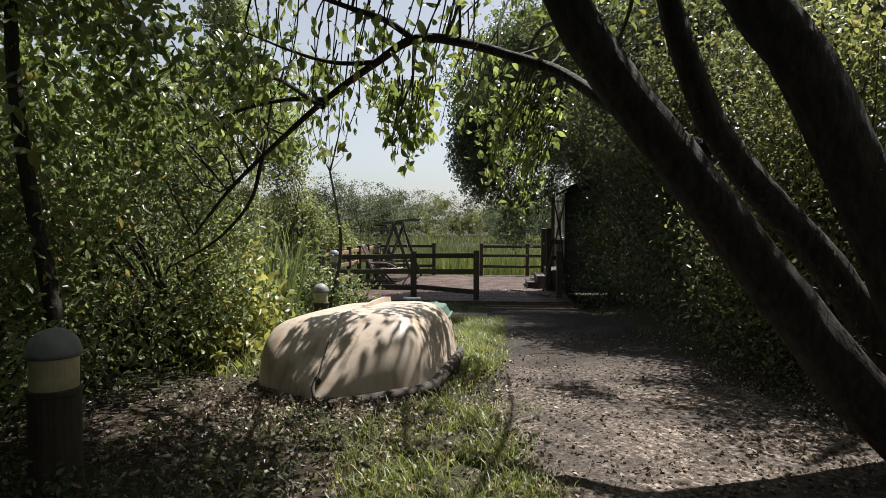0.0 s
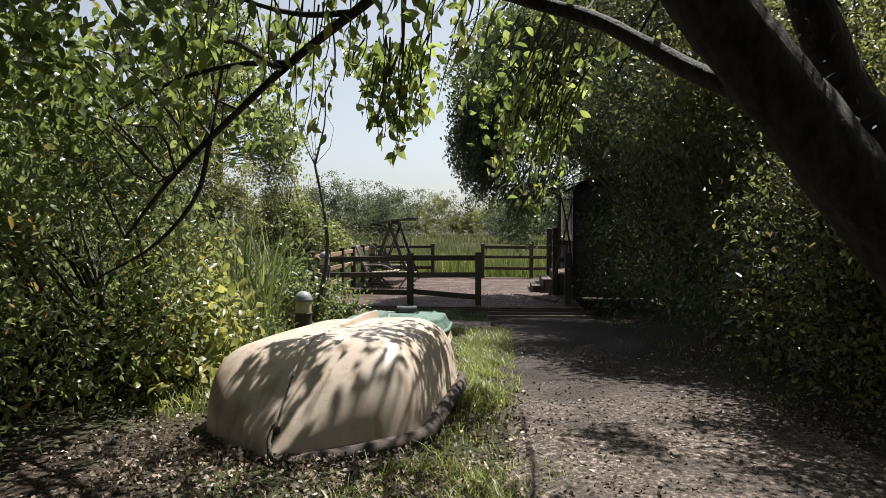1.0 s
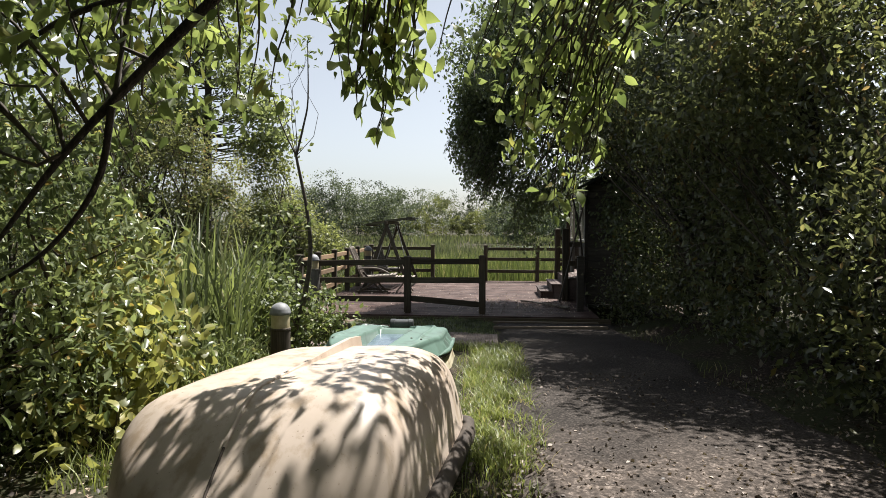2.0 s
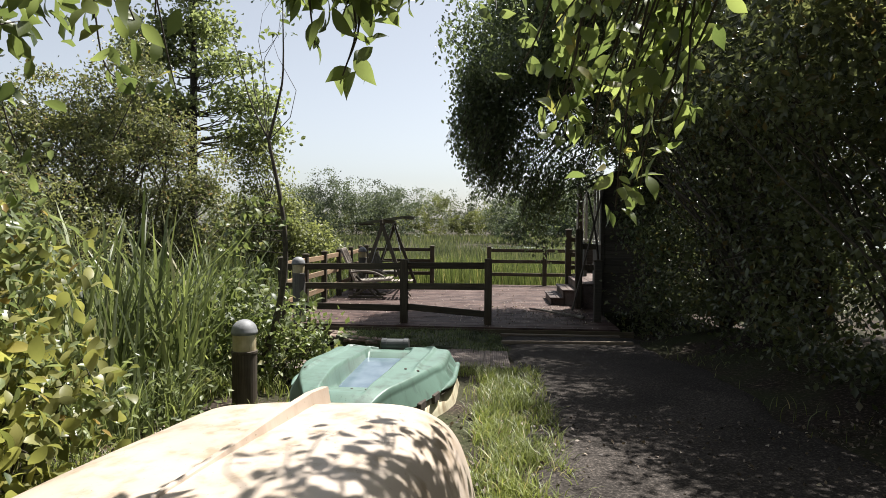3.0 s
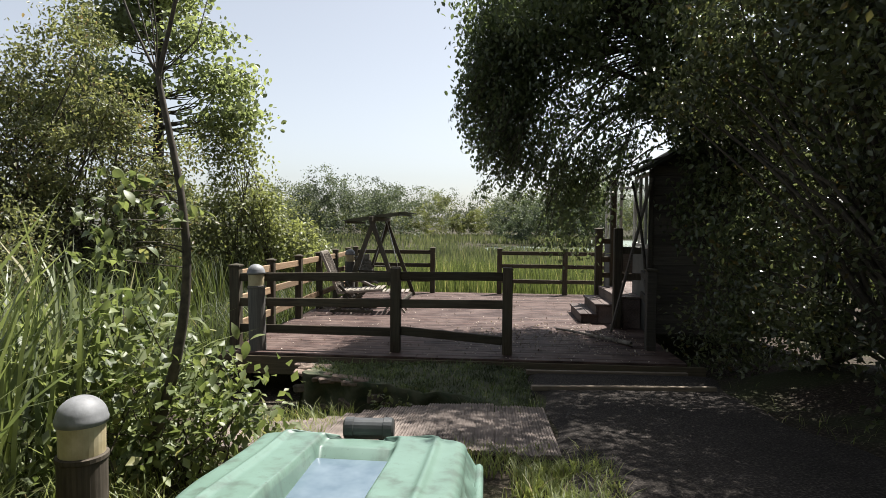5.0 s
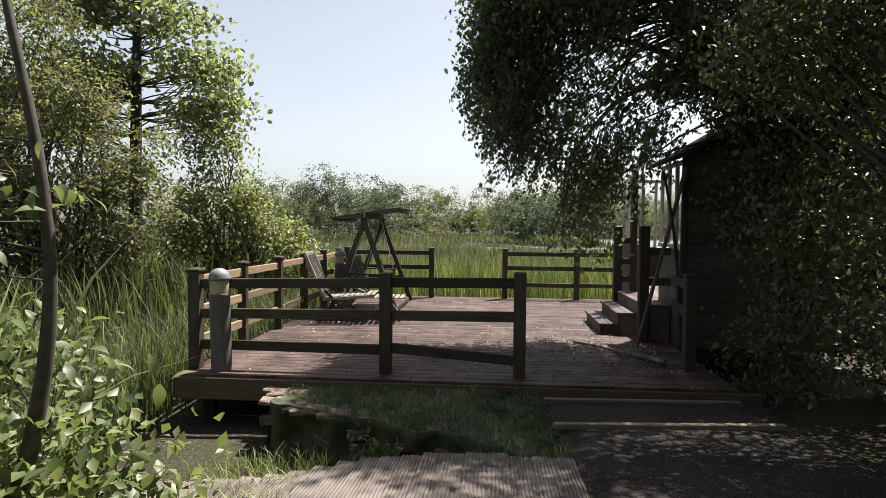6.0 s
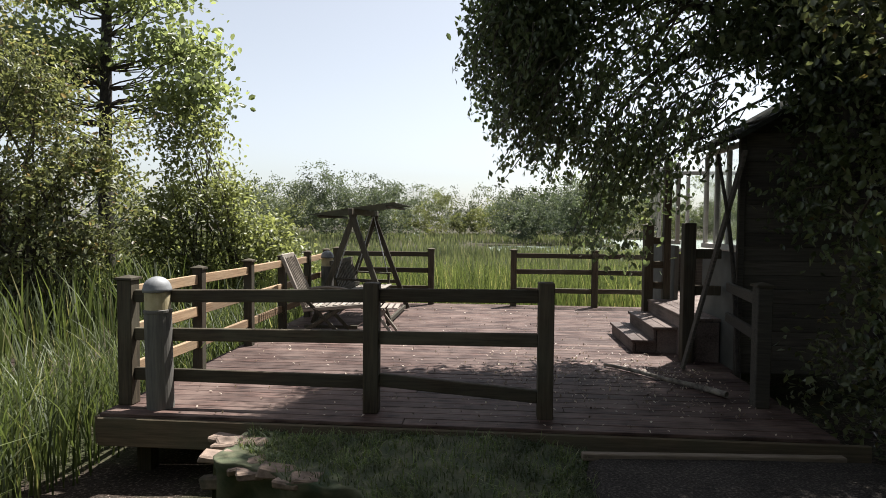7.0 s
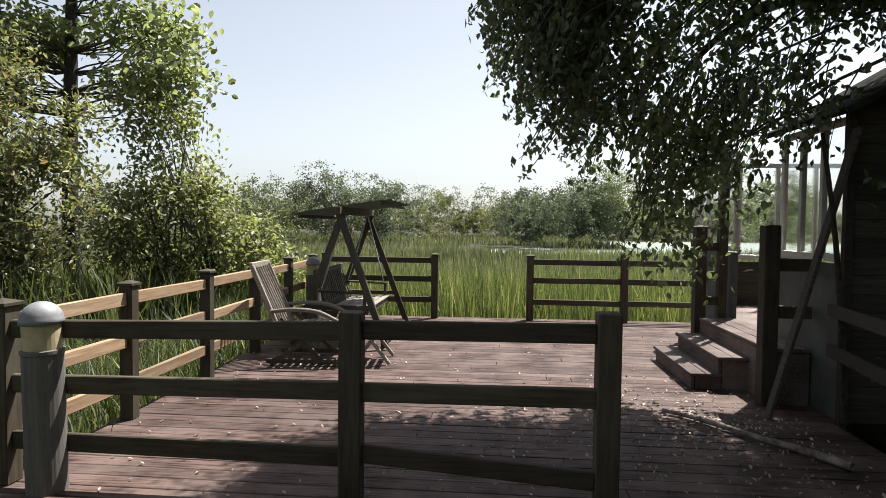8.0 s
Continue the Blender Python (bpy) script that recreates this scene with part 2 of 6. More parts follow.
M_path, nt, b, link = material("worn_path")
c1 = ramp(nt, noise_tex(nt, 60, 6), [(0.3, (0.016, 0.0146, 0.0135)), (0.52, (0.043, 0.0385, 0.035)), (0.76, (0.15, 0.133, 0.12))])
crumbs = ramp(nt, noise_tex(nt, 34, 6, rough=0.7), [(0.34, (0.026, 0.022, 0.019)), (0.52, (0.105, 0.088, 0.076)), (0.7, (0.42, 0.36, 0.32))])
place = nt.nodes.new("ShaderNodeSeparateXYZ")
link(nt.nodes.new("ShaderNodeTexCoord").outputs["Object"], place.inputs[0])
near_end = nt.nodes.new("ShaderNodeMapRange")
near_end.inputs["From Min"].default_value, near_end.inputs["From Max"].default_value = 7.9, 6.6
link(place.outputs["Y"], near_end.inputs["Value"])
thick = ramp(nt, noise_tex(nt, 2.2, 5), [(0.36, (0.15, 0.15, 0.15)), (0.56, (0.95, 0.95, 0.95))])
c1 = mix(nt, "MIX", c1, crumbs, mix(nt, "MULTIPLY", thick, near_end.outputs[0], 1.0))
c2 = ramp(nt, noise_tex(nt, 1.3, 5), [(0.35, (0.72, 0.7, 0.68)), (0.65, (1.15, 1.1, 1.06))])
link(mix(nt, "MULTIPLY", c1, c2, 1.0), b.inputs["Base Color"])
b.inputs["Roughness"].default_value, b.inputs["Specular IOR Level"].default_value = 0.95, 0.12
bump(nt, b, noise_tex(nt, 70, 5), 0.6, 0.012)

# ---- building helpers ----
rng = np.random.default_rng(7)


def smooth01(a, b, v):
    t = np.clip((np.asarray(v, float) - a) / (b - a), 0, 1)
    return t * t * (3 - 2 * t)


def raw_mesh(name, verts, faces, mat, smooth=False):
    """A mesh from arrays: vertices (n, 3) and faces (m, k)."""
    me = bpy.data.meshes.new(name)
    verts, faces = np.asarray(verts, np.float32), np.asarray(faces, np.int32)
    me.vertices.add(len(verts))
    me.vertices.foreach_set("co", verts.ravel())
    me.loops.add(faces.size)
    me.loops.foreach_set("vertex_index", faces.ravel())
    me.polygons.add(len(faces))
    me.polygons.foreach_set("loop_start", np.arange(0, faces.size, faces.shape[1], dtype=np.int32))
    me.update(calc_edges=True)
    if smooth:
        me.polygons.foreach_set("use_smooth", np.ones(len(faces), bool))
    me.materials.append(mat)
    return me


def child(name, me, parent, label="", kind=""):
    ob = new(name, me)
    ob.parent = parent
    return tagged(ob, label, kind=kind)


def part(name, bm, mat, parent=None, label="", smooth=False):
    """One mesh object out of a bmesh, under a thing or a part."""
    me = bpy.data.meshes.new(name)
    bmesh.ops.recalc_face_normals(bm, faces=bm.faces)
    bm.to_mesh(me)
    bm.free()
    me.materials.append(mat)
    if smooth:
        me.polygons.foreach_set("use_smooth", np.ones(len(me.polygons), bool))
    return child(name, me, parent, label)


def thing(name, label, category, group="", at=None):
    ob = new(name)
    ob.empty_display_size = 0.1
    if at is not None:
        ob.matrix_basis = at
    return tagged(ob, label, category, group)


def box(bm, sx, sy, sz, m=None, bevel=0.0, wobble=0.0):
    """A box of that size, its base's middle at the pose m."""
    got = bmesh.ops.create_cube(bm, size=1.0, matrix=(m or Matrix()) @ Matrix.Translation((0, 0, sz / 2)) @ Matrix.Diagonal((sx, sy, sz, 1)))
    if wobble:
        for v in got["verts"]:
            v.co += Vector(rng.uniform(-wobble, wobble, 3))
    if bevel:
        edges = list({e for v in got["verts"] for e in v.link_edges})
        bmesh.ops.bevel(bm, geom=edges, offset=bevel, segments=1, affect="EDGES", profile=0.5)


def beam(bm, a, b, w, h, bevel=0.006, wobble=0.002):
    """A squared timber from a to b (its middle line): w across, h high."""
    a, b = Vector(a), Vector(b)
    d = b - a
    x = d.normalized()
    up = Vector((0, 0, 1)) if abs(x.z) < 0.95 else Vector((0, 1, 0))
    y = up.cross(x).normalized()
    z = x.cross(y)
    m = Matrix((x, y, z)).transposed().to_4x4()
    m.translation = (a + b) / 2 - z * h / 2
    box(bm, d.length, w, h, m, bevel, wobble)


def turned(bm, profile, seg=20, m=None):
    """A turned body from (radius, height) pairs."""
    rings = []
    for r, z in profile:
        rings.append([bm.verts.new((m or Matrix()) @ Vector((r * math.cos(2 * math.pi * k / seg), r * math.sin(2 * math.pi * k / seg), z))) for k in range(seg)])
    for lo, hi in zip(rings, rings[1:]):
        for k in range(seg):
            bm.faces.new((lo[k], lo[(k + 1) % seg], hi[(k + 1) % seg], hi[k]))
    bm.faces.new(rings[0][::-1])
    bm.faces.new(rings[-1])


def tube_arrays(points, radii, seg=8, knobbly=0.0):
    """A tapering tube along points; vertices and quads."""
    p, r = np.asarray(points, float), np.asarray(radii, float)
    d = np.gradient(p, axis=0)
    d /= np.linalg.norm(d, axis=1, keepdims=True) + 1e-9
    ref = np.array([0.31, 0.9, 0.27])
    u = np.cross(d, ref)
    u /= np.linalg.norm(u, axis=1, keepdims=True) + 1e-9
    v = np.cross(d, u)
    ang = np.linspace(0, 2 * np.pi, seg, endpoint=False)
    run = np.concatenate([[0], np.cumsum(np.linalg.norm(np.diff(p, axis=0), axis=1))])[:, None]
    lump = np.sin(3 * ang[None] + 2.3 * run + 1.4 * np.sin(5 * run)) * 0.5 + np.sin(8 * ang[None] + 3 * np.sin(3.1 * run)) * 0.4
    rad = r[:, None] * (1 + knobbly * (0.55 * rng.uniform(-1, 1, (len(p), seg)) + lump))
    verts = p[:, None] + rad[..., None] * (np.cos(ang)[None, :, None] * u[:, None] + np.sin(ang)[None, :, None] * v[:, None])
    i = np.arange(len(p) - 1)[:, None] * seg
    k = np.arange(seg)[None]
    quads = np.stack([i + k, i + (k + 1) % seg, i + seg + (k + 1) % seg, i + seg + k], -1).reshape(-1, 4)
    return verts.reshape(-1, 3), quads


def curve(points, n):
    """A smooth line through points (Catmull-Rom)."""
    p = np.asarray(points, float)
    q = np.vstack([2 * p[0] - p[1], p, 2 * p[-1] - p[-2]])
    out = []
    for s in np.linspace(0, len(p) - 1.0001, n):
        i, f = int(s), s - int(s)
        a, b, c, d = q[i : i + 4]
        out.append(0.5 * (2 * b + (c - a) * f + (2 * a - 5 * b + 4 * c - d) * f**2 + (3 * b - a - 3 * c + d) * f**3))
    return np.array(out)


def joined(parts):
    verts, faces, n = [], [], 0
    for v, f in parts:
        verts.append(v)
        faces.append(f + n)
        n += len(v)
    return np.vstack(verts), np.vstack(faces)


def leaf_arrays(at, size, broad=0.5, droop=0.4, up=0.5):
    """Folded leaves at those places: four corners, two triangles each, bent along the midrib."""
    n = len(at)
    d = rng.normal(size=(n, 3))
    d[:, 2] -= droop * 2
    d /= np.linalg.norm(d, axis=1, keepdims=True)
    nor = rng.normal(size=(n, 3))
    nor[:, 2] += up * 2
    side = np.cross(d, nor)
    side /= np.linalg.norm(side, axis=1, keepdims=True) + 1e-9
    nor = np.cross(side, d)
    s = np.broadcast_to(np.asarray(size, float), n)[:, None] * rng.uniform(0.65, 1.25, (n, 1))
    w = s * broad * 0.5
    base, tip = at - d * s * 0.5, at + d * s * 0.5 - nor * s * 0.08
    mid = at + d * s * 0.02 + nor * w * 0.28
    verts = np.stack([base, mid + side * w, tip, mid - side * w], 1).reshape(-1, 3)
    i = np.arange(n)[:, None] * 4
    faces = np.concatenate([i + np.array([[0, 1, 2]]), i + np.array([[0, 2, 3]])], 1).reshape(-1, 3)
    return verts, faces


def six_leaf_arrays(at, size, broad=0.5, droop=0.4, up=0.5):
    """Leaves of six corners, folded along the midrib and curled at the tip."""
    n = len(at)
    d = rng.normal(size=(n, 3))
    d[:, 2] -= droop * 2
    d /= np.linalg.norm(d, axis=1, keepdims=True)
    nor = rng.normal(size=(n, 3))
    nor[:, 2] += up * 2
    side = np.cross(d, nor)
    side /= np.linalg.norm(side, axis=1, keepdims=True) + 1e-9
    nor = np.cross(side, d)
    s = np.broadcast_to(np.asarray(size, float), n)[:, None] * rng.uniform(0.6, 1.25, (n, 1))
    w = s * broad * 0.5
    a, c = at - d * s * 0.2 + nor * w * 0.3, at + d * s * 0.2 + nor * w * 0.25
    verts = np.stack([at - d * s * 0.5, a + side * w * 0.9, c + side * w * 0.85, at + d * s * 0.55 - nor * s * 0.1, c - side * w * 0.85, a - side * w * 0.9], 1).reshape(-1, 3)
    i = np.arange(n)[:, None] * 6
    return verts, (i + np.array([[0, 1, 2, 0, 2, 3, 0, 3, 4, 0, 4, 5]])).reshape(-1, 3)


def oval_leaf_arrays(at, size, broad=0.5, droop=0.4, up=0.5):
    """Full leaves for the nearest sprays: an oval with a point, cupped along the midrib."""
    n = len(at)
    d = rng.normal(size=(n, 3))
    d[:, 2] -= droop * 2
    d /= np.linalg.norm(d, axis=1, keepdims=True)
    nor = rng.normal(size=(n, 3))
    nor[:, 2] += up * 2
    side = np.cross(d, nor)
    side /= np.linalg.norm(side, axis=1, keepdims=True) + 1e-9
    nor = np.cross(side, d)
    s = np.broadcast_to(np.asarray(size, float), n)[:, None] * rng.uniform(0.6, 1.25, (n, 1))
    w = s * broad * 0.5
    shape = ((-0.36, 0.5, 0.1), (-0.16, 0.9, 0.2), (0.06, 1.0, 0.22), (0.26, 0.78, 0.12), (0.43, 0.38, -0.1))
    rows = [at - d * s * 0.5]
    for f, wide, lift in shape:
        c = at + d * s * f + nor * w * lift
        rows += [c + side * w * wide + nor * w * 0.2 * wide, c, c - side * w * wide + nor * w * 0.2 * wide]
    rows.append(at + d * s * 0.6 - nor * w * 0.45)
    verts = np.stack(rows, 1).reshape(-1, 3)
    tri = [[0, 1, 2], [0, 2, 3]]
    for k in range(len(shape) - 1):
        j = 1 + 3 * k
        tri += [[j, j + 3, j + 4], [j, j + 4, j + 1], [j + 1, j + 4, j + 5], [j + 1, j + 5, j + 2]]
    j = 3 * len(shape) + 1
    tri += [[j - 3, j, j - 2], [j - 2, j, j - 1]]
    i = np.arange(n)[:, None] * (j + 1)
    return verts, (i + np.array(tri).reshape(1, -1)).reshape(-1, 3)


def blade_arrays(at, height, width, bend, seg=3):
    """Grass or reed blades: strips that narrow and bow over."""
    n = len(at)
    ang = rng.uniform(0, 2 * np.pi, n)
    out = np.stack([np.cos(ang), np.sin(ang), 0 * ang], 1)
    turn = ang + np.pi / 2 + rng.normal(0, 0.5, n)
    side = np.stack([np.cos(turn), np.sin(turn), 0 * ang], 1)
    h = height * rng.uniform(0.6, 1.2, n)
    b = bend * rng.uniform(0.1, 1.0, n) * h
    rows = []
    for k in range(seg):
        f = k / seg
        c = at + out * (b * f**2)[:, None] + np.array([0, 0, 1.0]) * (h * (f - 0.25 * bend * f**2))[:, None]
        w = (width * (1 - 0.55 * f) * 0.5 * np.ones(n))[:, None]
        rows += [c - side * w, c + side * w]
    rows.append(at + out * b[:, None] + np.array([0, 0, 1.0]) * (h * (1 - 0.3 * bend))[:, None])
    verts = np.stack(rows, 1).reshape(-1, 3)
    i = np.arange(n)[:, None] * (2 * seg + 1)
    tri = []
    for k in range(seg - 1):
        tri += [[2 * k, 2 * k + 1, 2 * k + 3], [2 * k, 2 * k + 3, 2 * k + 2]]
    tri.append([2 * seg - 2, 2 * seg - 1, 2 * seg])
    return verts, (i + np.array(tri).reshape(1, -1)).reshape(-1, 3)


def clear_of_walk(p, low=0.45):
    """Keeps a free lane of the walk's width through the foliage."""
    lane = 1.18 - 0.085 * (p[:, 1] - 1.7)
    inside = (np.abs(p[:, 0] - lane) < low) & (p[:, 2] > 0.9) & (p[:, 2] < 2.0 + 0.02 * np.abs(p[:, 0] - lane)) & (p[:, 1] < 6.9)
    return p[~inside]


def in_blobs(blobs, n):
    """n points spread over ellipsoids (centre, radii), by volume, denser to the outside."""
    blobs = np.asarray(blobs, float)
    vol = blobs[:, 3:].prod(1)
    which = rng.choice(len(blobs), n, p=vol / vol.sum())
    d = rng.normal(size=(n, 3))
    d /= np.linalg.norm(d, axis=1, keepdims=True)
    r = rng.uniform(0.25, 1.0, n) ** (1 / 2.2)
    return blobs[which, :3] + d * r[:, None] * blobs[which, 3:]


def clumped(centres, each, spread, flat=0.7):
    c = np.repeat(centres, each, axis=0)
    return c + rng.normal(size=c.shape) * np.array([1, 1, flat]) * spread


def branches(starts, ends, radius, sag=0.15, seg=5, n=6):
    """Thin limbs from starts to ends, with a bow and a kink or two."""
    made = []
    for a, b in zip(starts, ends):
        length = np.linalg.norm(b - a)
        mid1 = a + (b - a) * 0.35 + rng.normal(0, 0.15, 3) * min(length, 0.9) + np.array([0, 0, sag * length])
        mid2 = a + (b - a) * 0.7 + rng.normal(0, 0.11, 3) * min(length, 0.9) + np.array([0, 0, sag * 0.7 * length])
        made.append(tube_arrays(curve([a, mid1, mid2, b], n), np.linspace(radius, radius * 0.22, n), seg))
    return joined(made)


def nearest_on(line, pts):
    line = np.asarray(line)
    return line[np.argmin(((pts[:, None] - line[None]) ** 2).sum(-1), 1)]


# ---- the lie of the land ----
PATH_Y = [-40, 3.5, 5.5, 7.6, 10.9, 12.5, 14.5, 15.6, 20]
PATH_Z = [0.42, 0.40, 0.37, 0.30, 0.15, 0.0, -0.13, -0.47, -0.47]


def lie(x, y):
    """Height of the ground."""
    x, y = np.asarray(x, float), np.asarray(y, float)
    z = np.interp(y, PATH_Y, PATH_Z)
    z = z - 0.14 * smooth01(0.6, -1.2, x) * smooth01(7.5, 10.0, y) * smooth01(16, 13, y)
    wet = smooth01(-1.7, -2.8, x) * smooth01(8.0, 10.5, y)
    z = z * (1 - wet) + -0.47 * wet
    pit = np.maximum(smooth01(-1.3, -1.8, x) * smooth01(12.5, 13.3, y), smooth01(1.0, 0.88, x) * smooth01(12.9, 13.2, y))
    z = z * (1 - pit) + -0.55 * pit
    bank = smooth01(3.1, 4.6, x) * smooth01(19.5, 14.0, y)
    z = z + 0.25 * bank
    far = smooth01(20.5, 22.5, y)
    z = z * (1 - far) - 0.45 * far
    pond = smooth01(50, 54, y) * smooth01(76, 70, y) * smooth01(-2, 3, x) + smooth01(66, 72, y) * smooth01(112, 104, y) * smooth01(13, 17, x)
    return z - 0.6 * np.clip(pond, 0, 1)


def axis_steps(dense_lo, dense_hi, step, reach, growth=1.18):
    mid = list(np.arange(dense_lo, dense_hi, step))
    lo, hi, s = [], [], step
    v = dense_lo
    while v > -reach:
        s *= growth
        v -= s
        lo.append(v)
    v, s = mid[-1], step
    while v < reach:
        s *= growth
        v += s
        hi.append(v)
    return np.array(lo[::-1] + mid + hi)


def sheet(name, xs, ys, height, mat):
    gx, gy = np.meshgrid(xs, ys)
    verts = np.stack([gx, gy, height(gx, gy)], -1).reshape(-1, 3)
    nx = len(xs)
    i = (np.arange(len(ys) - 1)[:, None] * nx + np.arange(nx - 1)[None]).reshape(-1, 1)
    return raw_mesh(name, verts, i + np.array([[0, 1, nx + 1, nx]]), mat, True)


def ripple(x, y, amount):
    out = np.zeros_like(x)
    for f, a in ((0.9, 0.5), (2.3, 0.3), (5.1, 0.16), (11.0, 0.08)):
        out += a * np.sin(f * x + 1.3 * np.sin(f * 0.7 * y)) * np.cos(f * 0.9 * y + 1.1 * np.sin(f * 0.8 * x))
    return out * amount


xs, ys = axis_steps(-7, 7, 0.11, 1400), axis_steps(-2, 23, 0.11, 1400)
ground = tagged(new("ground", sheet("ground", xs, ys, lambda x, y: lie(x, y) + ripple(x, y, 0.045), M_soil)), "brown woodland soil with leaf litter and moss", "ground", kind="structure")


def path_sheet():
    """The trodden path to the deck, with wavering edges."""
    rows = np.arange(-6, 14.66, 0.11)
    cols = np.linspace(0, 1, 26)
    left = 1.08 + 0.5 * smooth01(6.5, 3.0, rows) + 0.07 * np.sin(rows * 2.1) + 0.04 * np.sin(rows * 5.3) - 0.1 * smooth01(11, 13, rows)
    right = 3.12 + 0.5 * smooth01(7.5, 4.0, rows) + 0.08 * np.sin(rows * 1.7 + 1) + 0.05 * np.sin(rows * 4.4)
    x = left[:, None] + (right - left)[:, None] * cols[None]
    y = np.repeat(rows[:, None], len(cols), 1)
    edge = np.minimum(cols, 1 - cols)[None] * np.ones_like(x)
    z = lie(x, y) + ripple(x, y, 0.012) + 0.055 * smooth01(0, 0.07, edge) - 0.012
    verts = np.stack([x, y, z], -1).reshape(-1, 3)
    n = len(cols)
    i = (np.arange(len(rows) - 1)[:, None] * n + np.arange(n - 1)[None]).reshape(-1, 1)
    return raw_mesh("path", verts, i + np.array([[0, 1, n + 1, n]]), M_path, True)


tagged(new("path", path_sheet()), "worn grey-brown footpath strewn with dead leaves", "path", kind="structure")

pond = raw_mesh("water", [(-6, 38, -0.62), (120, 38, -0.62), (120, 114, -0.62), (-6, 114, -0.62)], [(0, 1, 2, 3)], M_water)
tagged(new("water", pond), "pale sky-reflecting marsh water beyond the reeds", "water", kind="structure")

# ---- deck ----
DECK_L, DECK_R, DECK_F, DECK_B = -2.84, 2.9, 14.73, 21.86
deck = tagged(new("deck"), "weathered red-brown timber deck with worn grooved boards", "deck", kind="structure")


def fascia(name, a, b, h, w=0.045):
    bm = bmesh.new()
    beam(bm, a, b, w, h)
    part(name, bm, M_fascia, deck, "moss-stained edge board")


fascia("edge_board", (DECK_L, DECK_F - 0.024, -0.145), (DECK_R + 0.2, DECK_F - 0.024, -0.145), 0.23)
fascia("edge_board", (DECK_L - 0.026, DECK_F, -0.145), (DECK_L - 0.026, DECK_B, -0.145), 0.23)
fascia("edge_board", (DECK_L, DECK_B + 0.026, -0.145), (3.9, DECK_B + 0.026, -0.145), 0.23)
for x in (-2.7, -1.4, 0.0, 1.4, 2.75):
    bm = bmesh.new()
    beam(bm, (x, DECK_F + 0.03, -0.125), (x, DECK_B, -0.125), 0.07, 0.18)
    part("joist", bm, M_post, deck)
for x in (-2.6, -0.6, 1.4):
    for y in (15.0, 18.2, 21.4):
        bm = bmesh.new()
        box(bm, 0.12, 0.12, 0.6, pose(x, y, -0.74))
        part("pile", bm, M_post, deck)

# ---- fences ----
POST = 0.125


def fence_post(parent, x, y, foot, top, cap=True, w=POST, lean=(0, 0), mat=None):
    bm = bmesh.new()
    m = pose(x, y, foot, lean[0], lean[1], rng.uniform(-1.5, 1.5))
    box(bm, w, w, top - foot - (0.035 if cap else 0), m, 0.007, 0.002)
    p = part("post", bm, mat or M_post, parent)
    if cap:
        bm = bmesh.new()
        z = top - foot - 0.035
        c = w / 2 + 0.014
        lo = [bm.verts.new(m @ Vector((sx * c, sy * c, z + dz))) for dz in (0.0, 0.018) for sx, sy in ((-1, -1), (1, -1), (1, 1), (-1, 1))]
        tip = bm.verts.new(m @ Vector((0, 0, z + 0.042)))
        bm.faces.new(lo[3::-1])
        for k in range(4):
            bm.faces.new((lo[k], lo[(k + 1) % 4], lo[4 + (k + 1) % 4], lo[4 + k]))
            bm.faces.new((lo[4 + k], lo[4 + (k + 1) % 4], tip))
        part("post_cap", bm, M_fence, p, "weathered pyramid cap")
    return p


def rail(parent, a, b, mat=None, h=0.1, w=0.04):
    bm = bmesh.new()
    beam(bm, a, b, w, h, 0.006, 0.003)
    part("rail", bm, mat or M_fence, parent)


fence = thing("fence", "dark three-rail timber fence at the deck's entrance", "fence", "deck fences")
for x, t in ((-2.76, 1.10), (-0.65, 1.075), (0.77, 1.10)):
    fence_post(fence, x, 15.0, -0.004, t, cap=(x < -2))
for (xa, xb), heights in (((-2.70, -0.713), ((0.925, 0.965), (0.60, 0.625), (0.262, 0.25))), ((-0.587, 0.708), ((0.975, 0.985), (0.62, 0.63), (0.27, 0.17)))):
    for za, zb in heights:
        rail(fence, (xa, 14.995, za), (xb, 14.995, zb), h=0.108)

side = thing("fence", "sunlit tan three-rail timber fence along the reeds", "fence", "deck fences")
SIDE_Y = [16.18, 17.46, 18.66, 19.84, 20.95]
for y in SIDE_Y:
    fence_post(side, -2.74, y, -0.004, 1.10 + rng.uniform(-0.01, 0.01), w=0.105)
# Rails on this side take the sunlit copy of the fence timber.
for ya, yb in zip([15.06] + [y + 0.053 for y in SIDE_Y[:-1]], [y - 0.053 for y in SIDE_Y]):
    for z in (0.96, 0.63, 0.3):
        rail(side, (-2.74, ya, z + rng.uniform(-0.012, 0.012)), (-2.74, yb, z + rng.uniform(-0.012, 0.012)), M_rail_lit, 0.1)

for label, posts in (("dark three-rail timber fence before the marsh", (-2.74, -0.856)), ("dark three-rail timber fence facing open marsh water", (0.747, 2.29, 3.75))):
    back = thing("fence", label, "fence", "deck fences")
    for x in posts:
        fence_post(back, x, 21.7, -0.004, 1.10, w=0.115)
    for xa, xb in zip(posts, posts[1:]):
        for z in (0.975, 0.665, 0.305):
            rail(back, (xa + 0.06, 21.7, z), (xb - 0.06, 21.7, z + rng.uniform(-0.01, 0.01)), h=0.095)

corner_fence = thing("fence", "dark two-rail fence beside the hut", "fence", "deck fences")
# Post and rails use dark hut wood, the corner's shade put into colour.
fence_post(corner_fence, 2.66, 15.5, -0.004, 1.08, mat=M_hut)
for z in (0.92, 0.6):
    rail(corner_fence, (2.665, 15.565, z), (2.84, 16.72, z), M_hut)

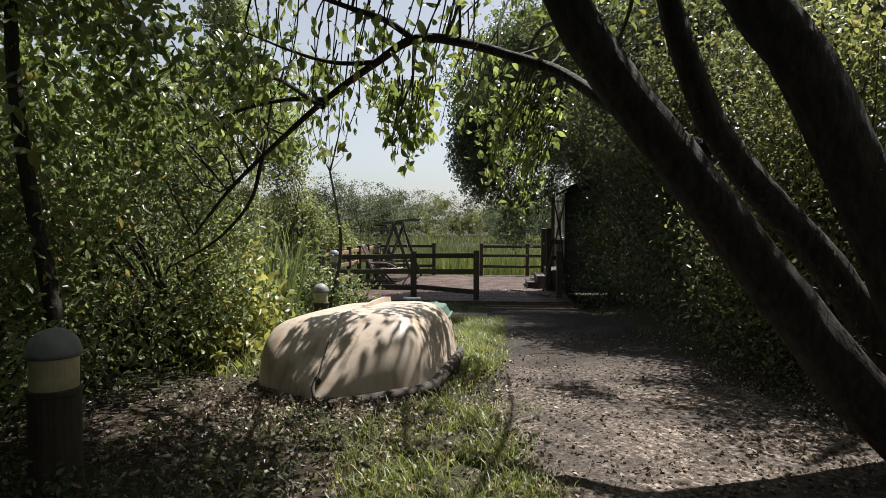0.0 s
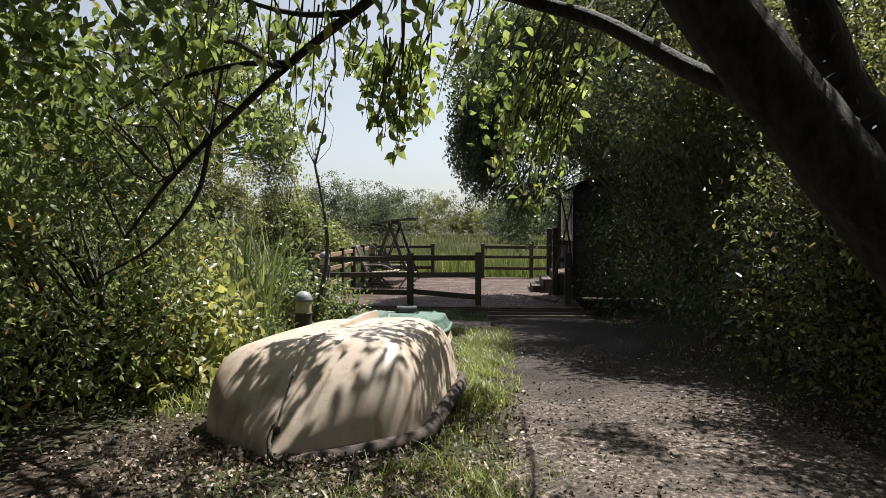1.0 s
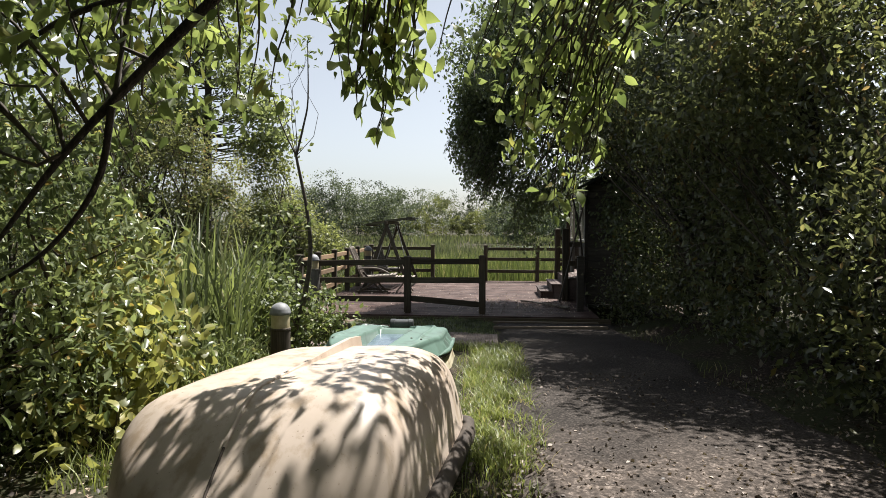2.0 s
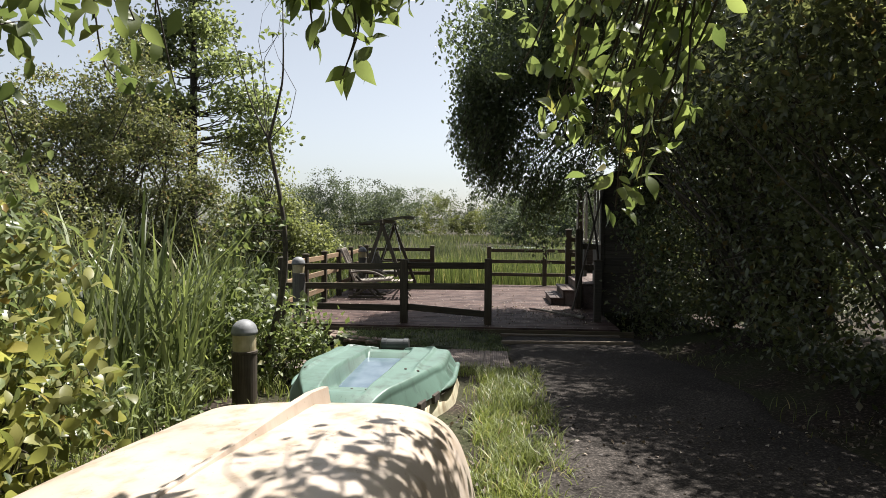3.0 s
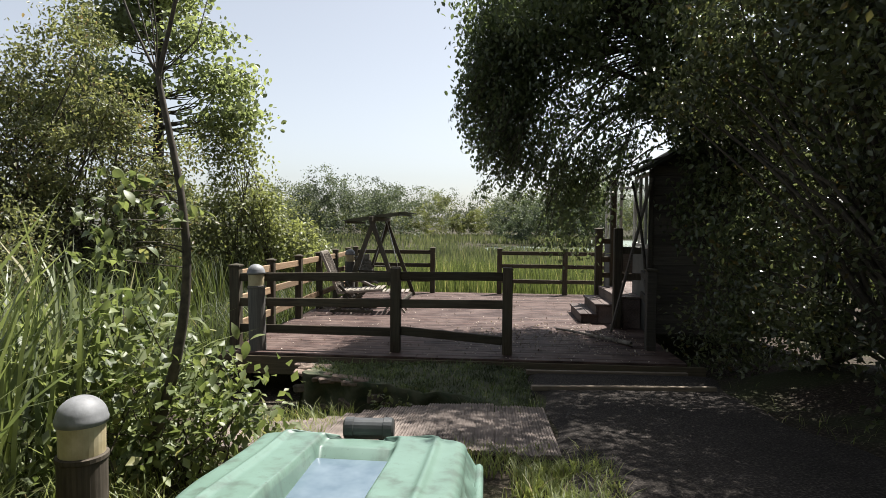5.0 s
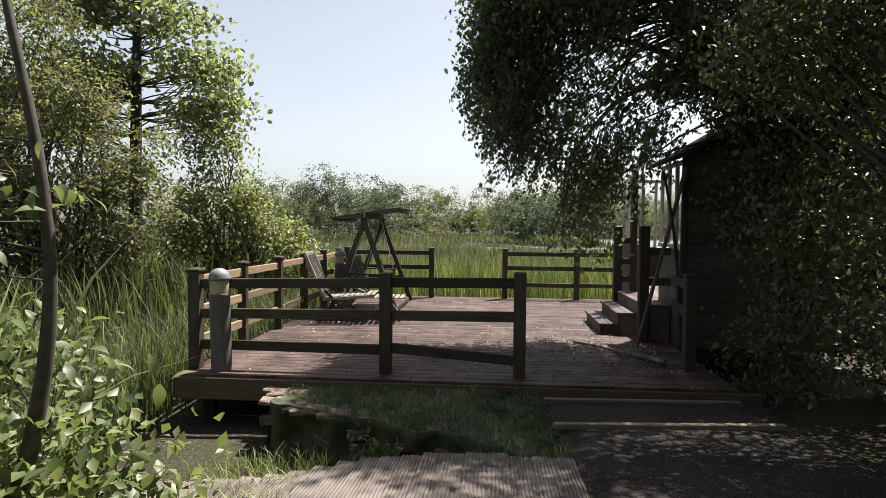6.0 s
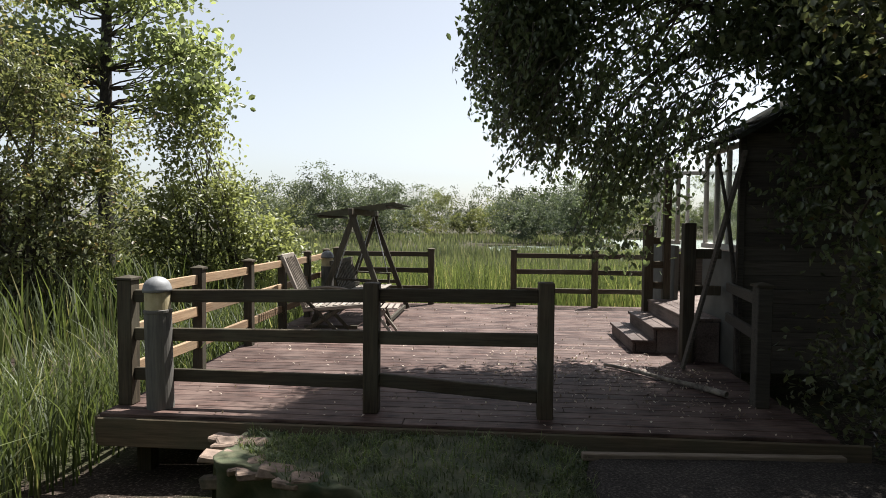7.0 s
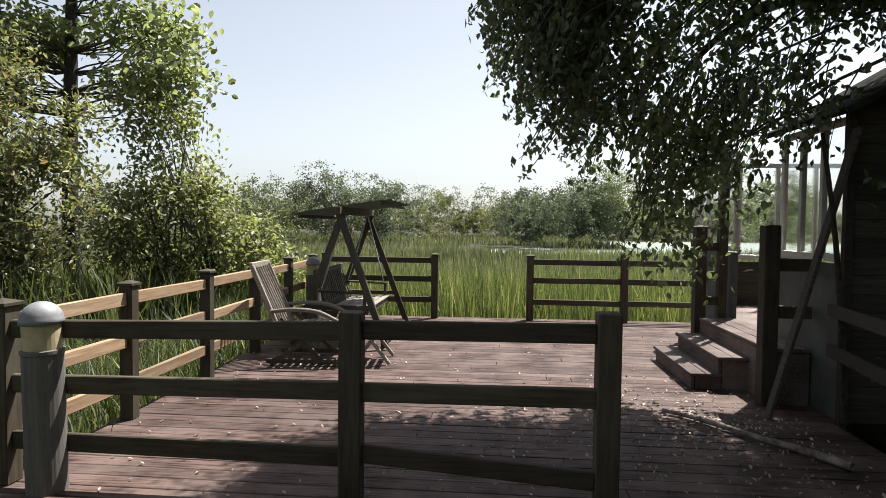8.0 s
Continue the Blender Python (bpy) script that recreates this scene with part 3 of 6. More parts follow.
# ---- steps, landing and hut ----
steps = thing("steps", "weathered timber steps up to the hut landing", "steps")
for x0, x1, top in ((2.05, 2.36, 0.165), (2.30, 2.62, 0.33)):
    bm = bmesh.new()
    box(bm, 0.03, 1.26, top - 0.04, pose(x0 + 0.04, 18.27, 0))
    part("riser", bm, M_step, steps)
    for k in (0, 1):
        bm = bmesh.new()
        box(bm, 0.145, 1.34, 0.036, pose(x0 + 0.075 + 0.152 * k, 18.27, top - 0.038), 0.005)
        part("tread", bm, M_step, steps)
    for y in (17.66, 18.88):
        bm = bmesh.new()
        box(bm, x1 - x0 - 0.07, 0.03, top - 0.042, pose((x0 + x1) / 2 + 0.03, y, 0))
        part("stringer", bm, M_step, steps)
landing = thing("landing", "raised timber landing with tall newel posts", "landing")
for k in range(3):
    bm = bmesh.new()
    box(bm, 0.14, 1.82, 0.036, pose(2.66 + 0.148 * k, 18.12, 0.464), 0.005)
    part("tread", bm, M_step, landing)
bm = bmesh.new()
box(bm, 0.04, 1.8, 0.458, pose(2.62, 18.12, 0))
part("riser", bm, M_step, landing)
for y in (17.21, 19.02):
    bm = bmesh.new()
    box(bm, 0.3, 0.03, 0.458, pose(2.79, y, 0))
    part("side_board", bm, M_step, landing)
fence_post(landing, 2.575, 17.2, -0.004, 1.6, cap=False, w=0.13)
fence_post(landing, 2.6, 19.06, -0.004, 1.6, cap=True, w=0.13)
fence_post(landing, 2.86, 19.06, -0.004, 2.55, cap=False, w=0.1)
for z in (1.25, 0.83):
    rail(landing, (2.645, 17.2, z), (2.94, 17.2, z), M_post, 0.11)
for z in (1.35, 1.0, 0.7):
    rail(landing, (2.67, 19.06, z), (2.81, 19.06, z))

HUT_X0, HUT_X1, HUT_Y0, HUT_Y1 = 2.96, 5.6, 16.75, 20.4
hut = thing("hut", "dark timber hut with a glazed wall under trees", "hut")
for k in range(17):
    bm = bmesh.new()
    box(bm, HUT_X1 - HUT_X0, 0.028, 0.148, pose((HUT_X0 + HUT_X1) / 2, HUT_Y0 - 0.012 * (k % 2), 0.0 + 0.15 * k, 4), 0.004)
    part("cladding_board", bm, M_hut, hut)
bm = bmesh.new()
box(bm, HUT_X1 - HUT_X0 - 0.1, 0.05, 2.5, pose((HUT_X0 + HUT_X1) / 2, HUT_Y0 + 0.06, -0.02))
part("wall", bm, M_hut, hut)
bm = bmesh.new()
box(bm, 0.06, 0.06, 2.6, pose(HUT_X0 - 0.01, HUT_Y0 - 0.03, -0.1), 0.005)
part("corner_board", bm, M_hut, hut)
for x, y0, y1 in ((HUT_X0, HUT_Y0 + 0.02, 17.86), (HUT_X0, 19.0, HUT_Y1)):
    bm = bmesh.new()
    box(bm, 0.06, y1 - y0, 1.38, pose(x + 0.03, (y0 + y1) / 2, -0.1), 0.004)
    part("panel", bm, M_panel, hut, "grey weather-stained panel")


def glazing(parent, x, y0, y1, z0, z1, panes, along="y"):
    """A fixed window: frame bars and a pane between each two."""

    def place(a, b, z, dz, depth=0.05):
        bm = bmesh.new()
        if along == "y":
            box(bm, depth, b - a, dz, pose(x, (a + b) / 2, z), 0.003)
        else:
            box(bm, b - a, depth, dz, pose((a + b) / 2, x, z), 0.003)
        return bm

    w = part("window", place(y0, y1, z1, 0.06), M_frame, parent)
    part("sill", place(y0 - 0.02, y1 + 0.02, z0 - 0.06, 0.06, 0.09), M_frame, w)
    for k in range(panes + 1):
        c = y0 + (y1 - y0) * k / panes
        part("mullion", place(c - 0.025, c + 0.025, z0, z1 - z0), M_frame, w)
    for k in range(panes):
        a, b = y0 + (y1 - y0) * k / panes + 0.025, y0 + (y1 - y0) * (k + 1) / panes - 0.025
        pane = part("pane", place(a, b, z0, z1 - z0, 0.006), M_glass, w)
        pane.visible_shadow = False


glazing(hut, HUT_X0 + 0.03, HUT_Y0 + 0.06, 17.86, 1.36, 2.42, 3)
glazing(hut, HUT_X0 + 0.03, 19.0, HUT_Y1, 1.36, 2.42, 3)
glazing(hut, HUT_Y1, HUT_X0 + 0.1, HUT_X1, 1.2, 2.42, 5, "x")
bm = bmesh.new()
box(bm, HUT_X1 - HUT_X0, 0.06, 1.2, pose((HUT_X0 + HUT_X1) / 2, HUT_Y1, -0.1))
part("wall", bm, M_hut, hut)
bm = bmesh.new()
box(bm, 0.06, HUT_Y1 - HUT_Y0, 2.6, pose(HUT_X1, (HUT_Y0 + HUT_Y1) / 2, -0.1))
part("wall", bm, M_hut, hut)
bm = bmesh.new()
box(bm, HUT_X1 - HUT_X0 - 0.1, HUT_Y1 - HUT_Y0 - 0.1, 0.05, pose((HUT_X0 + HUT_X1) / 2, (HUT_Y0 + HUT_Y1) / 2, 0.44))
part("floor", bm, M_step, hut)
RIDGE = (HUT_X0 + HUT_X1) / 2
for sgn, eave in ((-1, HUT_X0 - 0.12), (1, HUT_X1 + 0.2)):
    bm = bmesh.new()
    a, b = Vector((eave, 0, 2.46)), Vector((RIDGE, 0, 3.3))
    mid = (a + b) / 2
    slope = math.degrees(math.atan2(b.z - a.z, b.x - a.x))
    box(bm, (b - a).length, 1.5, 0.05, pose(mid.x, HUT_Y0 + 0.45, mid.z, 0, -slope, 0), 0.004)
    part("roof", bm, M_felt, hut, "dark felted roof slope")
bm = bmesh.new()
v = [bm.verts.new((x, HUT_Y0 + dy, z)) for dy in (0.0, 0.05) for x, z in ((HUT_X0, 2.54), (HUT_X1, 2.54), (RIDGE, 3.28))]
bm.faces.new(v[:3])
bm.faces.new(v[:2:-1])
for k in range(3):
    bm.faces.new((v[k], v[(k + 1) % 3], v[3 + (k + 1) % 3], v[3 + k]))
part("gable", bm, M_hut, hut)

plank = thing("leaning_plank", "long weathered plank leaning against the hut", "plank")
bm = bmesh.new()
beam(bm, (2.40, 16.75, 0.02), (2.92, 16.58, 2.35), 0.03, 0.09, 0.004)
# Dark hut wood here puts the plank's shade into its colour.
part("plank", bm, M_hut, plank)
stick = thing("leaning_stick", "crooked dark branch leaning crosswise on the hut", "stick")
v, f = tube_arrays(curve([(2.94, 16.64, 0.02), (2.87, 16.62, 0.9), (2.78, 16.6, 1.6), (2.62, 16.5, 2.3)], 14), np.linspace(0.028, 0.016, 14), 7, 0.12)
child("branch", raw_mesh("branch", v, f, M_bark, True), stick)

log = thing("fallen_pole", "long pale debarked pole lying across the deck", "log")
v, f = tube_arrays(curve([(1.58, 16.82, 0.028), (1.82, 16.6, 0.03), (2.1, 16.2, 0.034), (2.3, 15.98, 0.034), (2.47, 15.72, 0.034)], 24), np.linspace(0.016, 0.03, 24), 9, 0.14)
child("pole", raw_mesh("pole", v, f, M_fallen, True), log)

# ---- upturned boats ----


def hull_rows(length, width_at, height_at, section, stations=36, bunch=1.5):
    """Cross-sections of an upturned hull along +y, from its fine end to its blunt one."""
    rows = []
    for i in range(stations):
        f = (i / (stations - 1)) ** bunch
        rows.append([(x, f * length, z) for x, z in section(f, width_at(f), height_at(f))])
    return np.array(rows)


def skin(name, rows, mat, bulge=0.03):
    """The hull's outside, its far end closed by a gently bulging transom."""
    bm = bmesh.new()
    grid = [[bm.verts.new(p) for p in row] for row in rows]
    for a, b in zip(grid, grid[1:]):
        for k in range(len(a) - 1):
            bm.faces.new((a[k], a[k + 1], b[k + 1], b[k]))
    for end, outward in ((grid[-1], bulge), (grid[0], -bulge * 0.3)):
        middle = sum((v.co for v in end), Vector()) / len(end)
        ring = end
        for shrink, push in ((0.94, 0.7), (0.6, 1.0)):
            inner = [bm.verts.new(middle.lerp(v.co, shrink) + Vector((0, outward * push, 0))) for v in end]
            for k in range(len(ring) - 1):
                bm.faces.new((ring[k], ring[k + 1], inner[k + 1], inner[k]))
            ring = inner
        bm.faces.new(ring)
    me = bpy.data.meshes.new(name)
    bmesh.ops.recalc_face_normals(bm, faces=bm.faces)
    bm.to_mesh(me)
    bm.free()
    me.materials.append(mat)
    me.polygons.foreach_set("use_smooth", np.ones(len(me.polygons), bool))
    return me


def round_section(square, around=44):
    def section(f, w, h):
        out = []
        for k in range(around + 1):
            c, s = math.cos(math.pi * k / around), math.sin(math.pi * k / around)
            out.append((-w * math.copysign(abs(c) ** (2 / square), c), h * abs(s) ** (2 / square)))
        return out
    return section


def mouth_line(rows, out, z):
    """The outline of the hull's mouth, pushed outward."""
    a, b = rows[:, 0], rows[:, -1]
    end = rows[-1][0][1]
    line = [(p[0] - out, p[1] - out * (1 - min(1, i / 8)), z) for i, p in enumerate(a)]
    line += [(x, end + 0.02 + out, z) for x in np.linspace(a[-1][0] * 0.93, b[-1][0] * 0.93, 6)]
    line += [(p[0] + out, p[1] - out * (1 - min(1, i / 8)), z) for i, p in list(enumerate(b))[::-1]]
    return np.array(line)


def strake(name, line, radius, mat, parent, label="", seg=8):
    v, f = tube_arrays(line, np.full(len(line), radius), seg, 0.08)
    return child(name, raw_mesh(name, v, f, mat, True), parent, label)


dinghy = thing("upturned_dinghy", "cream fibreglass dinghy lying upside down on leaf litter", "boat", at=pose(-0.13, 5.80, 0.345, 0, -3.5, -7.5))


def bluff(f, reach, sharp):
    return 1 - max(0.0, 1 - f / reach) ** sharp



def dinghy_section(f, w, h):
    """A flat bottom with round bilges, the topsides leaning outward to the gunwale."""
    return [(x * (1.03 - 0.12 * z / max(h, 0.01)), z) for x, z in round_section(5.0)(f, w, h)]


def dinghy_height(f):
    """A long raked stem, a flat run, and a quarter that falls away to a round stern."""
    stem = 0.05 + 0.95 * (1 - max(0.0, 1 - f / 0.34) ** 1.5)
    return (0.565 - 0.03 * float(smooth01(0.45, 1.0, f))) * stem * (1 - 0.07 * float(smooth01(0.9, 1.0, f)) ** 2)


rows = hull_rows(1.88, lambda f: 0.71 * bluff(f, 0.33, 2.1) * (1.0 - 0.03 * f - 0.04 * float(smooth01(0.85, 1.0, f)) ** 2) + 0.006, dinghy_height, dinghy_section, bunch=1.25)
child("hull", skin("hull", rows, M_cream, 0.06), dinghy)
strake("gunwale", mouth_line(rows, 0.022, 0.005), 0.05, M_rim, dinghy, "dark mud-stained gunwale")
top = [tuple(rows[i][22] + np.array([0, -0.002, 0.001])) for i in range(0, 36)]
strake("stem_band", curve(top[1:13], 40), 0.006, M_rim, dinghy, "dark worn stem band")
strake("keel", curve(top[9:36], 40), 0.011, M_cream, dinghy)
bm = bmesh.new()
prof = [(top[18], 0.010, 0.004), (top[24], 0.013, 0.018), (top[29], 0.016, 0.04), (top[33], 0.016, 0.05), (np.array(top[35]) + np.array([0, 0.03, 0]), 0.016, 0.07)]
rings = []
for p, half, high in prof:
    rings.append([bm.verts.new((p[0] + dx, p[1], p[2] + dz)) for dx, dz in ((-half * 1.6, -0.02), (-half, high), (half, high), (half * 1.6, -0.02))])
for a, b in zip(rings, rings[1:]):
    for k in range(4):
        bm.faces.new((a[k], a[(k + 1) % 4], b[(k + 1) % 4], b[k]))
bm.faces.new(rings[0][::-1])
bm.faces.new(rings[-1])
part("skeg", bm, M_skeg, dinghy, "pinkish worn skeg on the keel")
bm = bmesh.new()
turned(bm, [(0.022, -0.01), (0.03, 0.0), (0.03, 0.012), (0.012, 0.02)], 12, pose(0, 0.11, 0.15, 62))
part("bow_eye", bm, M_rim, dinghy)
painter = thing("painter_rope", "frayed dark mooring rope trailing on leaves", "rope")
v, f = tube_arrays(curve([(-0.13, 5.94, 0.53), (-0.14, 5.87, 0.50), (-0.12, 5.80, 0.43), (-0.06, 5.74, 0.395), (0.05, 5.70, 0.385), (0.18, 5.72, 0.39), (0.3, 5.78, 0.385), (0.40, 5.74, 0.385)], 40), np.linspace(0.015, 0.007, 40), 6, 0.4)
child("rope", raw_mesh("rope", v, f, M_rope, True), painter)


def skiff_section(f, w, h):
    """Steep fluted sides, rounded shoulders, a trough that deepens toward the stern and a crease on each wing."""
    out = []
    floor = float(np.interp(f, [0.15, 0.3, 0.47, 0.9], [0.49, 0.415, 0.325, 0.29]))
    depth = max(0.0, h * 1.035 - floor) * (1 - 0.7 * float(smooth01(0.925, 0.945, f))) * float(smooth01(0.1, 0.2, f))
    half = 0.15 + 0.055 * float(smooth01(0.15, 0.5, f))
    aft = float(smooth01(0.55, 0.60, f))
    for k in range(141):
        u = -1 + 2 * k / 140
        a = abs(u)
        if a > 0.80:
            g = (1 - a) / 0.20
            flute = 0.018 * aft * math.sin(f * 62) * math.sin(math.pi * min(1.0, g * 1.1)) * float(smooth01(0.6, 0.65, f) * smooth01(0.95, 0.85, f))
            x, z = math.copysign(w * (1.0 - (0.13 - 0.03 * aft) * g) + flute, u), h * (0.62 + 0.26 * g)
        elif a > 0.70:
            g = (0.80 - a) / 0.10 * math.pi / 2
            x, z = math.copysign(w * (0.87 + 0.03 * aft - (0.06 + 0.03 * aft) * (1 - math.cos(g))), u), h * (0.88 + 0.12 * math.sin(g))
        else:
            x = w * 0.81 * u / 0.70
            z = h * (1 + 0.035 * (1 - (a / 0.7) ** 2))
            t = abs(x + 0.005)
            z -= depth * float(smooth01(half + 0.016, half - 0.018, t))
            z += 0.02 * math.exp(-(((t - 0.415) / 0.02) ** 2)) * float(smooth01(0.42, 0.47, f))
        out.append((x, z))
    return out


skiff = thing("upturned_skiff", "faded green fibreglass skiff upside down in grass", "boat", at=pose(-0.155, 8.45, 0.085, 0, 0, -1.0))
wide = lambda f: 0.62 * bluff(f, 0.72, 1.9) * (1 - 0.03 * max(0, f - 0.7) / 0.3) + 0.03
tall_at = lambda f: (0.475 - 0.085 * float(smooth01(0.4, 1.0, f))) * (0.2 + 0.8 * bluff(f, 0.26, 2.0))
rows = hull_rows(2.2, wide, tall_at, skiff_section, 64, 1.1)
child("hull", skin("hull", rows, M_green, 0.03), skiff)
low = hull_rows(2.185, lambda f: wide(f) * 0.99 - 0.012, lambda f: 0.62 * tall_at(f) + 0.012, lambda f, w, h: [(-w * 1.1, 0), (-w * 1.03, h * 0.5), (-w, h), (-w * 0.7, h * 0.3), (w * 0.7, h * 0.3), (w, h), (w * 1.03, h * 0.5), (w * 1.1, 0)], 40, 1.1)
child("skirt", skin("skirt", low, M_tan, 0.02), skiff, "cream stained lower side")
strake("gunwale", mouth_line(low, 0.05, 0.018), 0.034, M_green, skiff)
for e in (rows[34:, 0] + np.array([-0.002, 0, 0.01]), rows[34:, -1] + np.array([0.002, 0, 0.01])):
    taper = np.minimum(1.0, np.linspace(0.15, 4.5, len(e)))
    for name, drop, r, mat, label in (("rubbing_strake", 0.0, 0.024, M_green, ""), ("seam", 0.03, 0.015, M_rim, "dark stained seam under the strake")):
        v, f = tube_arrays(e - np.array([0, 0, drop]), r * taper, 8, 0.05)
        child(name, raw_mesh(name, v, f, mat, True), skiff, label)
# rain lies level in the deep end of the trough
mid = len(rows[0]) // 2
floor_z = rows[:, mid, 2]
level = float(np.interp(1.04, rows[:, mid, 1], floor_z))
bm = bmesh.new()
pts = []
for y in np.linspace(1.0, 2.05, 24):
    pts.append((bm.verts.new((-0.215, y, level)), bm.verts.new((0.205, y, level))))
for a, b in zip(pts, pts[1:]):
    bm.faces.new((a[0], a[1], b[1], b[0]))
part("pooled_water", bm, M_pool, skiff, "rainwater pooled in the trough")
for x, y in ((-0.43, 0.98), (0.43, 0.98), (0.33, 1.02), (0.1, 0.72), (-0.02, 0.78)):
    i = int(np.argmin(np.abs(rows[:, mid, 1] - y)))
    bm = bmesh.new()
    turned(bm, [(0.011, -0.01), (0.011, 0.004), (0.007, 0.008)], 10, pose(x, y, float(np.interp(x, rows[i][30:111, 0], rows[i][30:111, 2]))))
    part("bolt", bm, M_rim, skiff)
for y in (0.80, 1.02):
    bm = bmesh.new()
    i = int(np.argmin(np.abs(rows[:, 0, 1] - y)))
    box(bm, 0.03, 0.13, 0.065, pose(rows[i][-1][0] - 0.002, y, rows[i][-1][2] - 0.05, 0, 0, -12), 0.006)
    part("rowlock_block", bm, M_rim, skiff)

drum = thing("mooring_roller", "dark plastic roller on a low stand behind the skiff", "roller")
bm = bmesh.new()
turned(bm, [(0.06, -0.165), (0.078, -0.155), (0.08, -0.1), (0.074, -0.095), (0.074, 0.095), (0.08, 0.1), (0.078, 0.155), (0.06, 0.165)], 20, pose(-0.10, 10.76, 0.485, 0, 90, 3) @ Matrix.Diagonal((0.78, 0.78, 0.84, 1)))
part("roller", bm, M_rubber, drum, smooth=False)
for x in (-0.18, -0.02):
    bm = bmesh.new()
    box(bm, 0.04, 0.07, 0.45, pose(x, 10.76, 0.02), 0.006)
    part("stand", bm, M_rubber, drum)

# ---- lamp bollards ----


def bollard(x, y, z, height, label, lean=(0, 0), wood=None):
    top = thing("lamp_bollard", label, "bollard", "lamp bollards", pose(x, y, z, lean[0], lean[1], 0))
    r, h = 0.108, height
    bm = bmesh.new()
    turned(bm, [(r, -0.05), (r, h - 0.305), (r + 0.006, h - 0.30), (r + 0.006, h - 0.28), (r - 0.01, h - 0.275)], 28)
    part("post", bm, wood or M_bollard, top, smooth=False)
    bm = bmesh.new()
    turned(bm, [(r - 0.008, h - 0.275), (r - 0.006, h - 0.13)], 28)
    part("lamp_band", bm, M_lens, top, "cream lamp glass")
    bm = bmesh.new()
    turned(bm, [(r + 0.006, h - 0.13), (r + 0.008, h - 0.108)] + [((r + 0.004) * math.cos(a), h - 0.108 + 0.108 * math.sin(a)) for a in np.linspace(0.1, 1.52, 9)], 28)
    part("cap", bm, M_cap, top, "grey domed cap", True)
    return top


bollard(-0.87, 4.28, float(lie(-0.87, 4.28)), 0.77, "shaded brown bollard lamp beside a thicket")
bollard(-1.36, 10.17, float(lie(-1.36, 10.17)), 0.80 - float(lie(-1.36, 10.17)), "brown wooden bollard lamp in tall grass")
bollard(-2.44, 14.93, -0.002, 1.105, "tall grey bollard lamp behind the deck fence", (0, -1.2), M_grey_post)
bollard(-2.59, 20.5, -0.002, 1.08, "grey bollard lamp in the far deck corner", (0, 0), M_grey_post)

# ---- swing seat ----
swing = thing("garden_swing", "dark timber garden swing seat with a slanted canopy", "swing")
SX, SY0, SY1, SZ = -1.79, 19.02, 20.82, 1.72
for y, yt in ((SY0, SY0 + 0.06), (SY1, SY1 - 0.06)):
    for sx in (-1, 1):
        bm = bmesh.new()
        beam(bm, (SX + sx * 0.60, y, 0.03), (SX - sx * 0.03, yt, SZ), 0.045, 0.085)
        part("leg", bm, M_swing, swing)
    bm = bmesh.new()
    beam(bm, (SX - 0.42, y, 0.52), (SX + 0.42, y, 0.52), 0.04, 0.06)
    part("cross_rail", bm, M_swing, swing)
bm = bmesh.new()
beam(bm, (SX, SY0 - 0.12, SZ + 0.02), (SX, SY1 + 0.12, SZ + 0.02), 0.07, 0.09)
part("top_beam", bm, M_swing, swing)
for x in (SX + 0.55, SX - 0.55):
    bm = bmesh.new()
    beam(bm, (x, SY0, 0.07), (x, SY1, 0.07), 0.045, 0.07)
    part("ground_rail", bm, M_swing, swing)


def canopy_cloth():
    """A sagging cloth roof with a scalloped high edge and a valance."""
    bm = bmesh.new()
    nx, ny = 10, 18
    grid = []
    for i in range(nx + 1):
        row = []
        for j in range(ny + 1):
            f, g = i / nx, j / ny
            x = SX - 0.66 + 1.32 * f
            y = SY0 - 0.02 + (SY1 - SY0 + 0.04) * g
            z = 1.69 + 0.2 * f + 0.012 * math.sin(math.pi * f) - 0.014 * abs(math.sin(math.pi * g * 6)) * (0.3 + f)
            row.append(bm.verts.new((x, y, z)))
        grid.append(row)
    for a, b in zip(grid, grid[1:]):
        for j in range(ny):
            bm.faces.new((a[j], a[j + 1], b[j + 1], b[j]))
    bmesh.ops.solidify(bm, geom=bm.faces[:], thickness=0.018)
    return bm


part("canopy", canopy_cloth(), M_canopy, swing, "faded dark cloth canopy")
for f in (0.1, 0.5, 0.9):
    bm = bmesh.new()
    x = SX - 0.66 + 1.32 * f
    beam(bm, (x, SY0, 1.645 + 0.2 * f + 0.012 * math.sin(math.pi * f)), (x, SY1, 1.645 + 0.2 * f + 0.012 * math.sin(math.pi * f)), 0.03, 0.04)
    part("canopy_rail", bm, M_swing, swing)
bench = part("bench", bmesh.new(), M_swing, swing)
bm = bmesh.new()
beam(bm, (SX + 0.3, SY0 + 0.22, 0.43), (SX + 0.3, SY1 - 0.22, 0.43), 0.04, 0.07)
beam(bm, (SX - 0.22, SY0 + 0.22, 0.40), (SX - 0.22, SY1 - 0.22, 0.40), 0.04, 0.07)
bm.to_mesh(bench.data)
bm.free()
for k in range(6):
    bm = bmesh.new()
    x = SX - 0.2 + 0.1 * k
    beam(bm, (x, SY0 + 0.2, 0.455 + 0.03 * k / 5), (x, SY1 - 0.2, 0.455 + 0.03 * k / 5), 0.08, 0.02, 0.004)
    part("slat", bm, M_grey_wood, bench)
for k in range(15):
    bm = bmesh.new()
    y = SY0 + 0.26 + (SY1 - SY0 - 0.52) * k / 14
    beam(bm, (SX - 0.24, y, 0.46), (SX - 0.38, y, 0.92), 0.018, 0.055, 0.003)
    part("back_slat", bm, M_swing, bench)
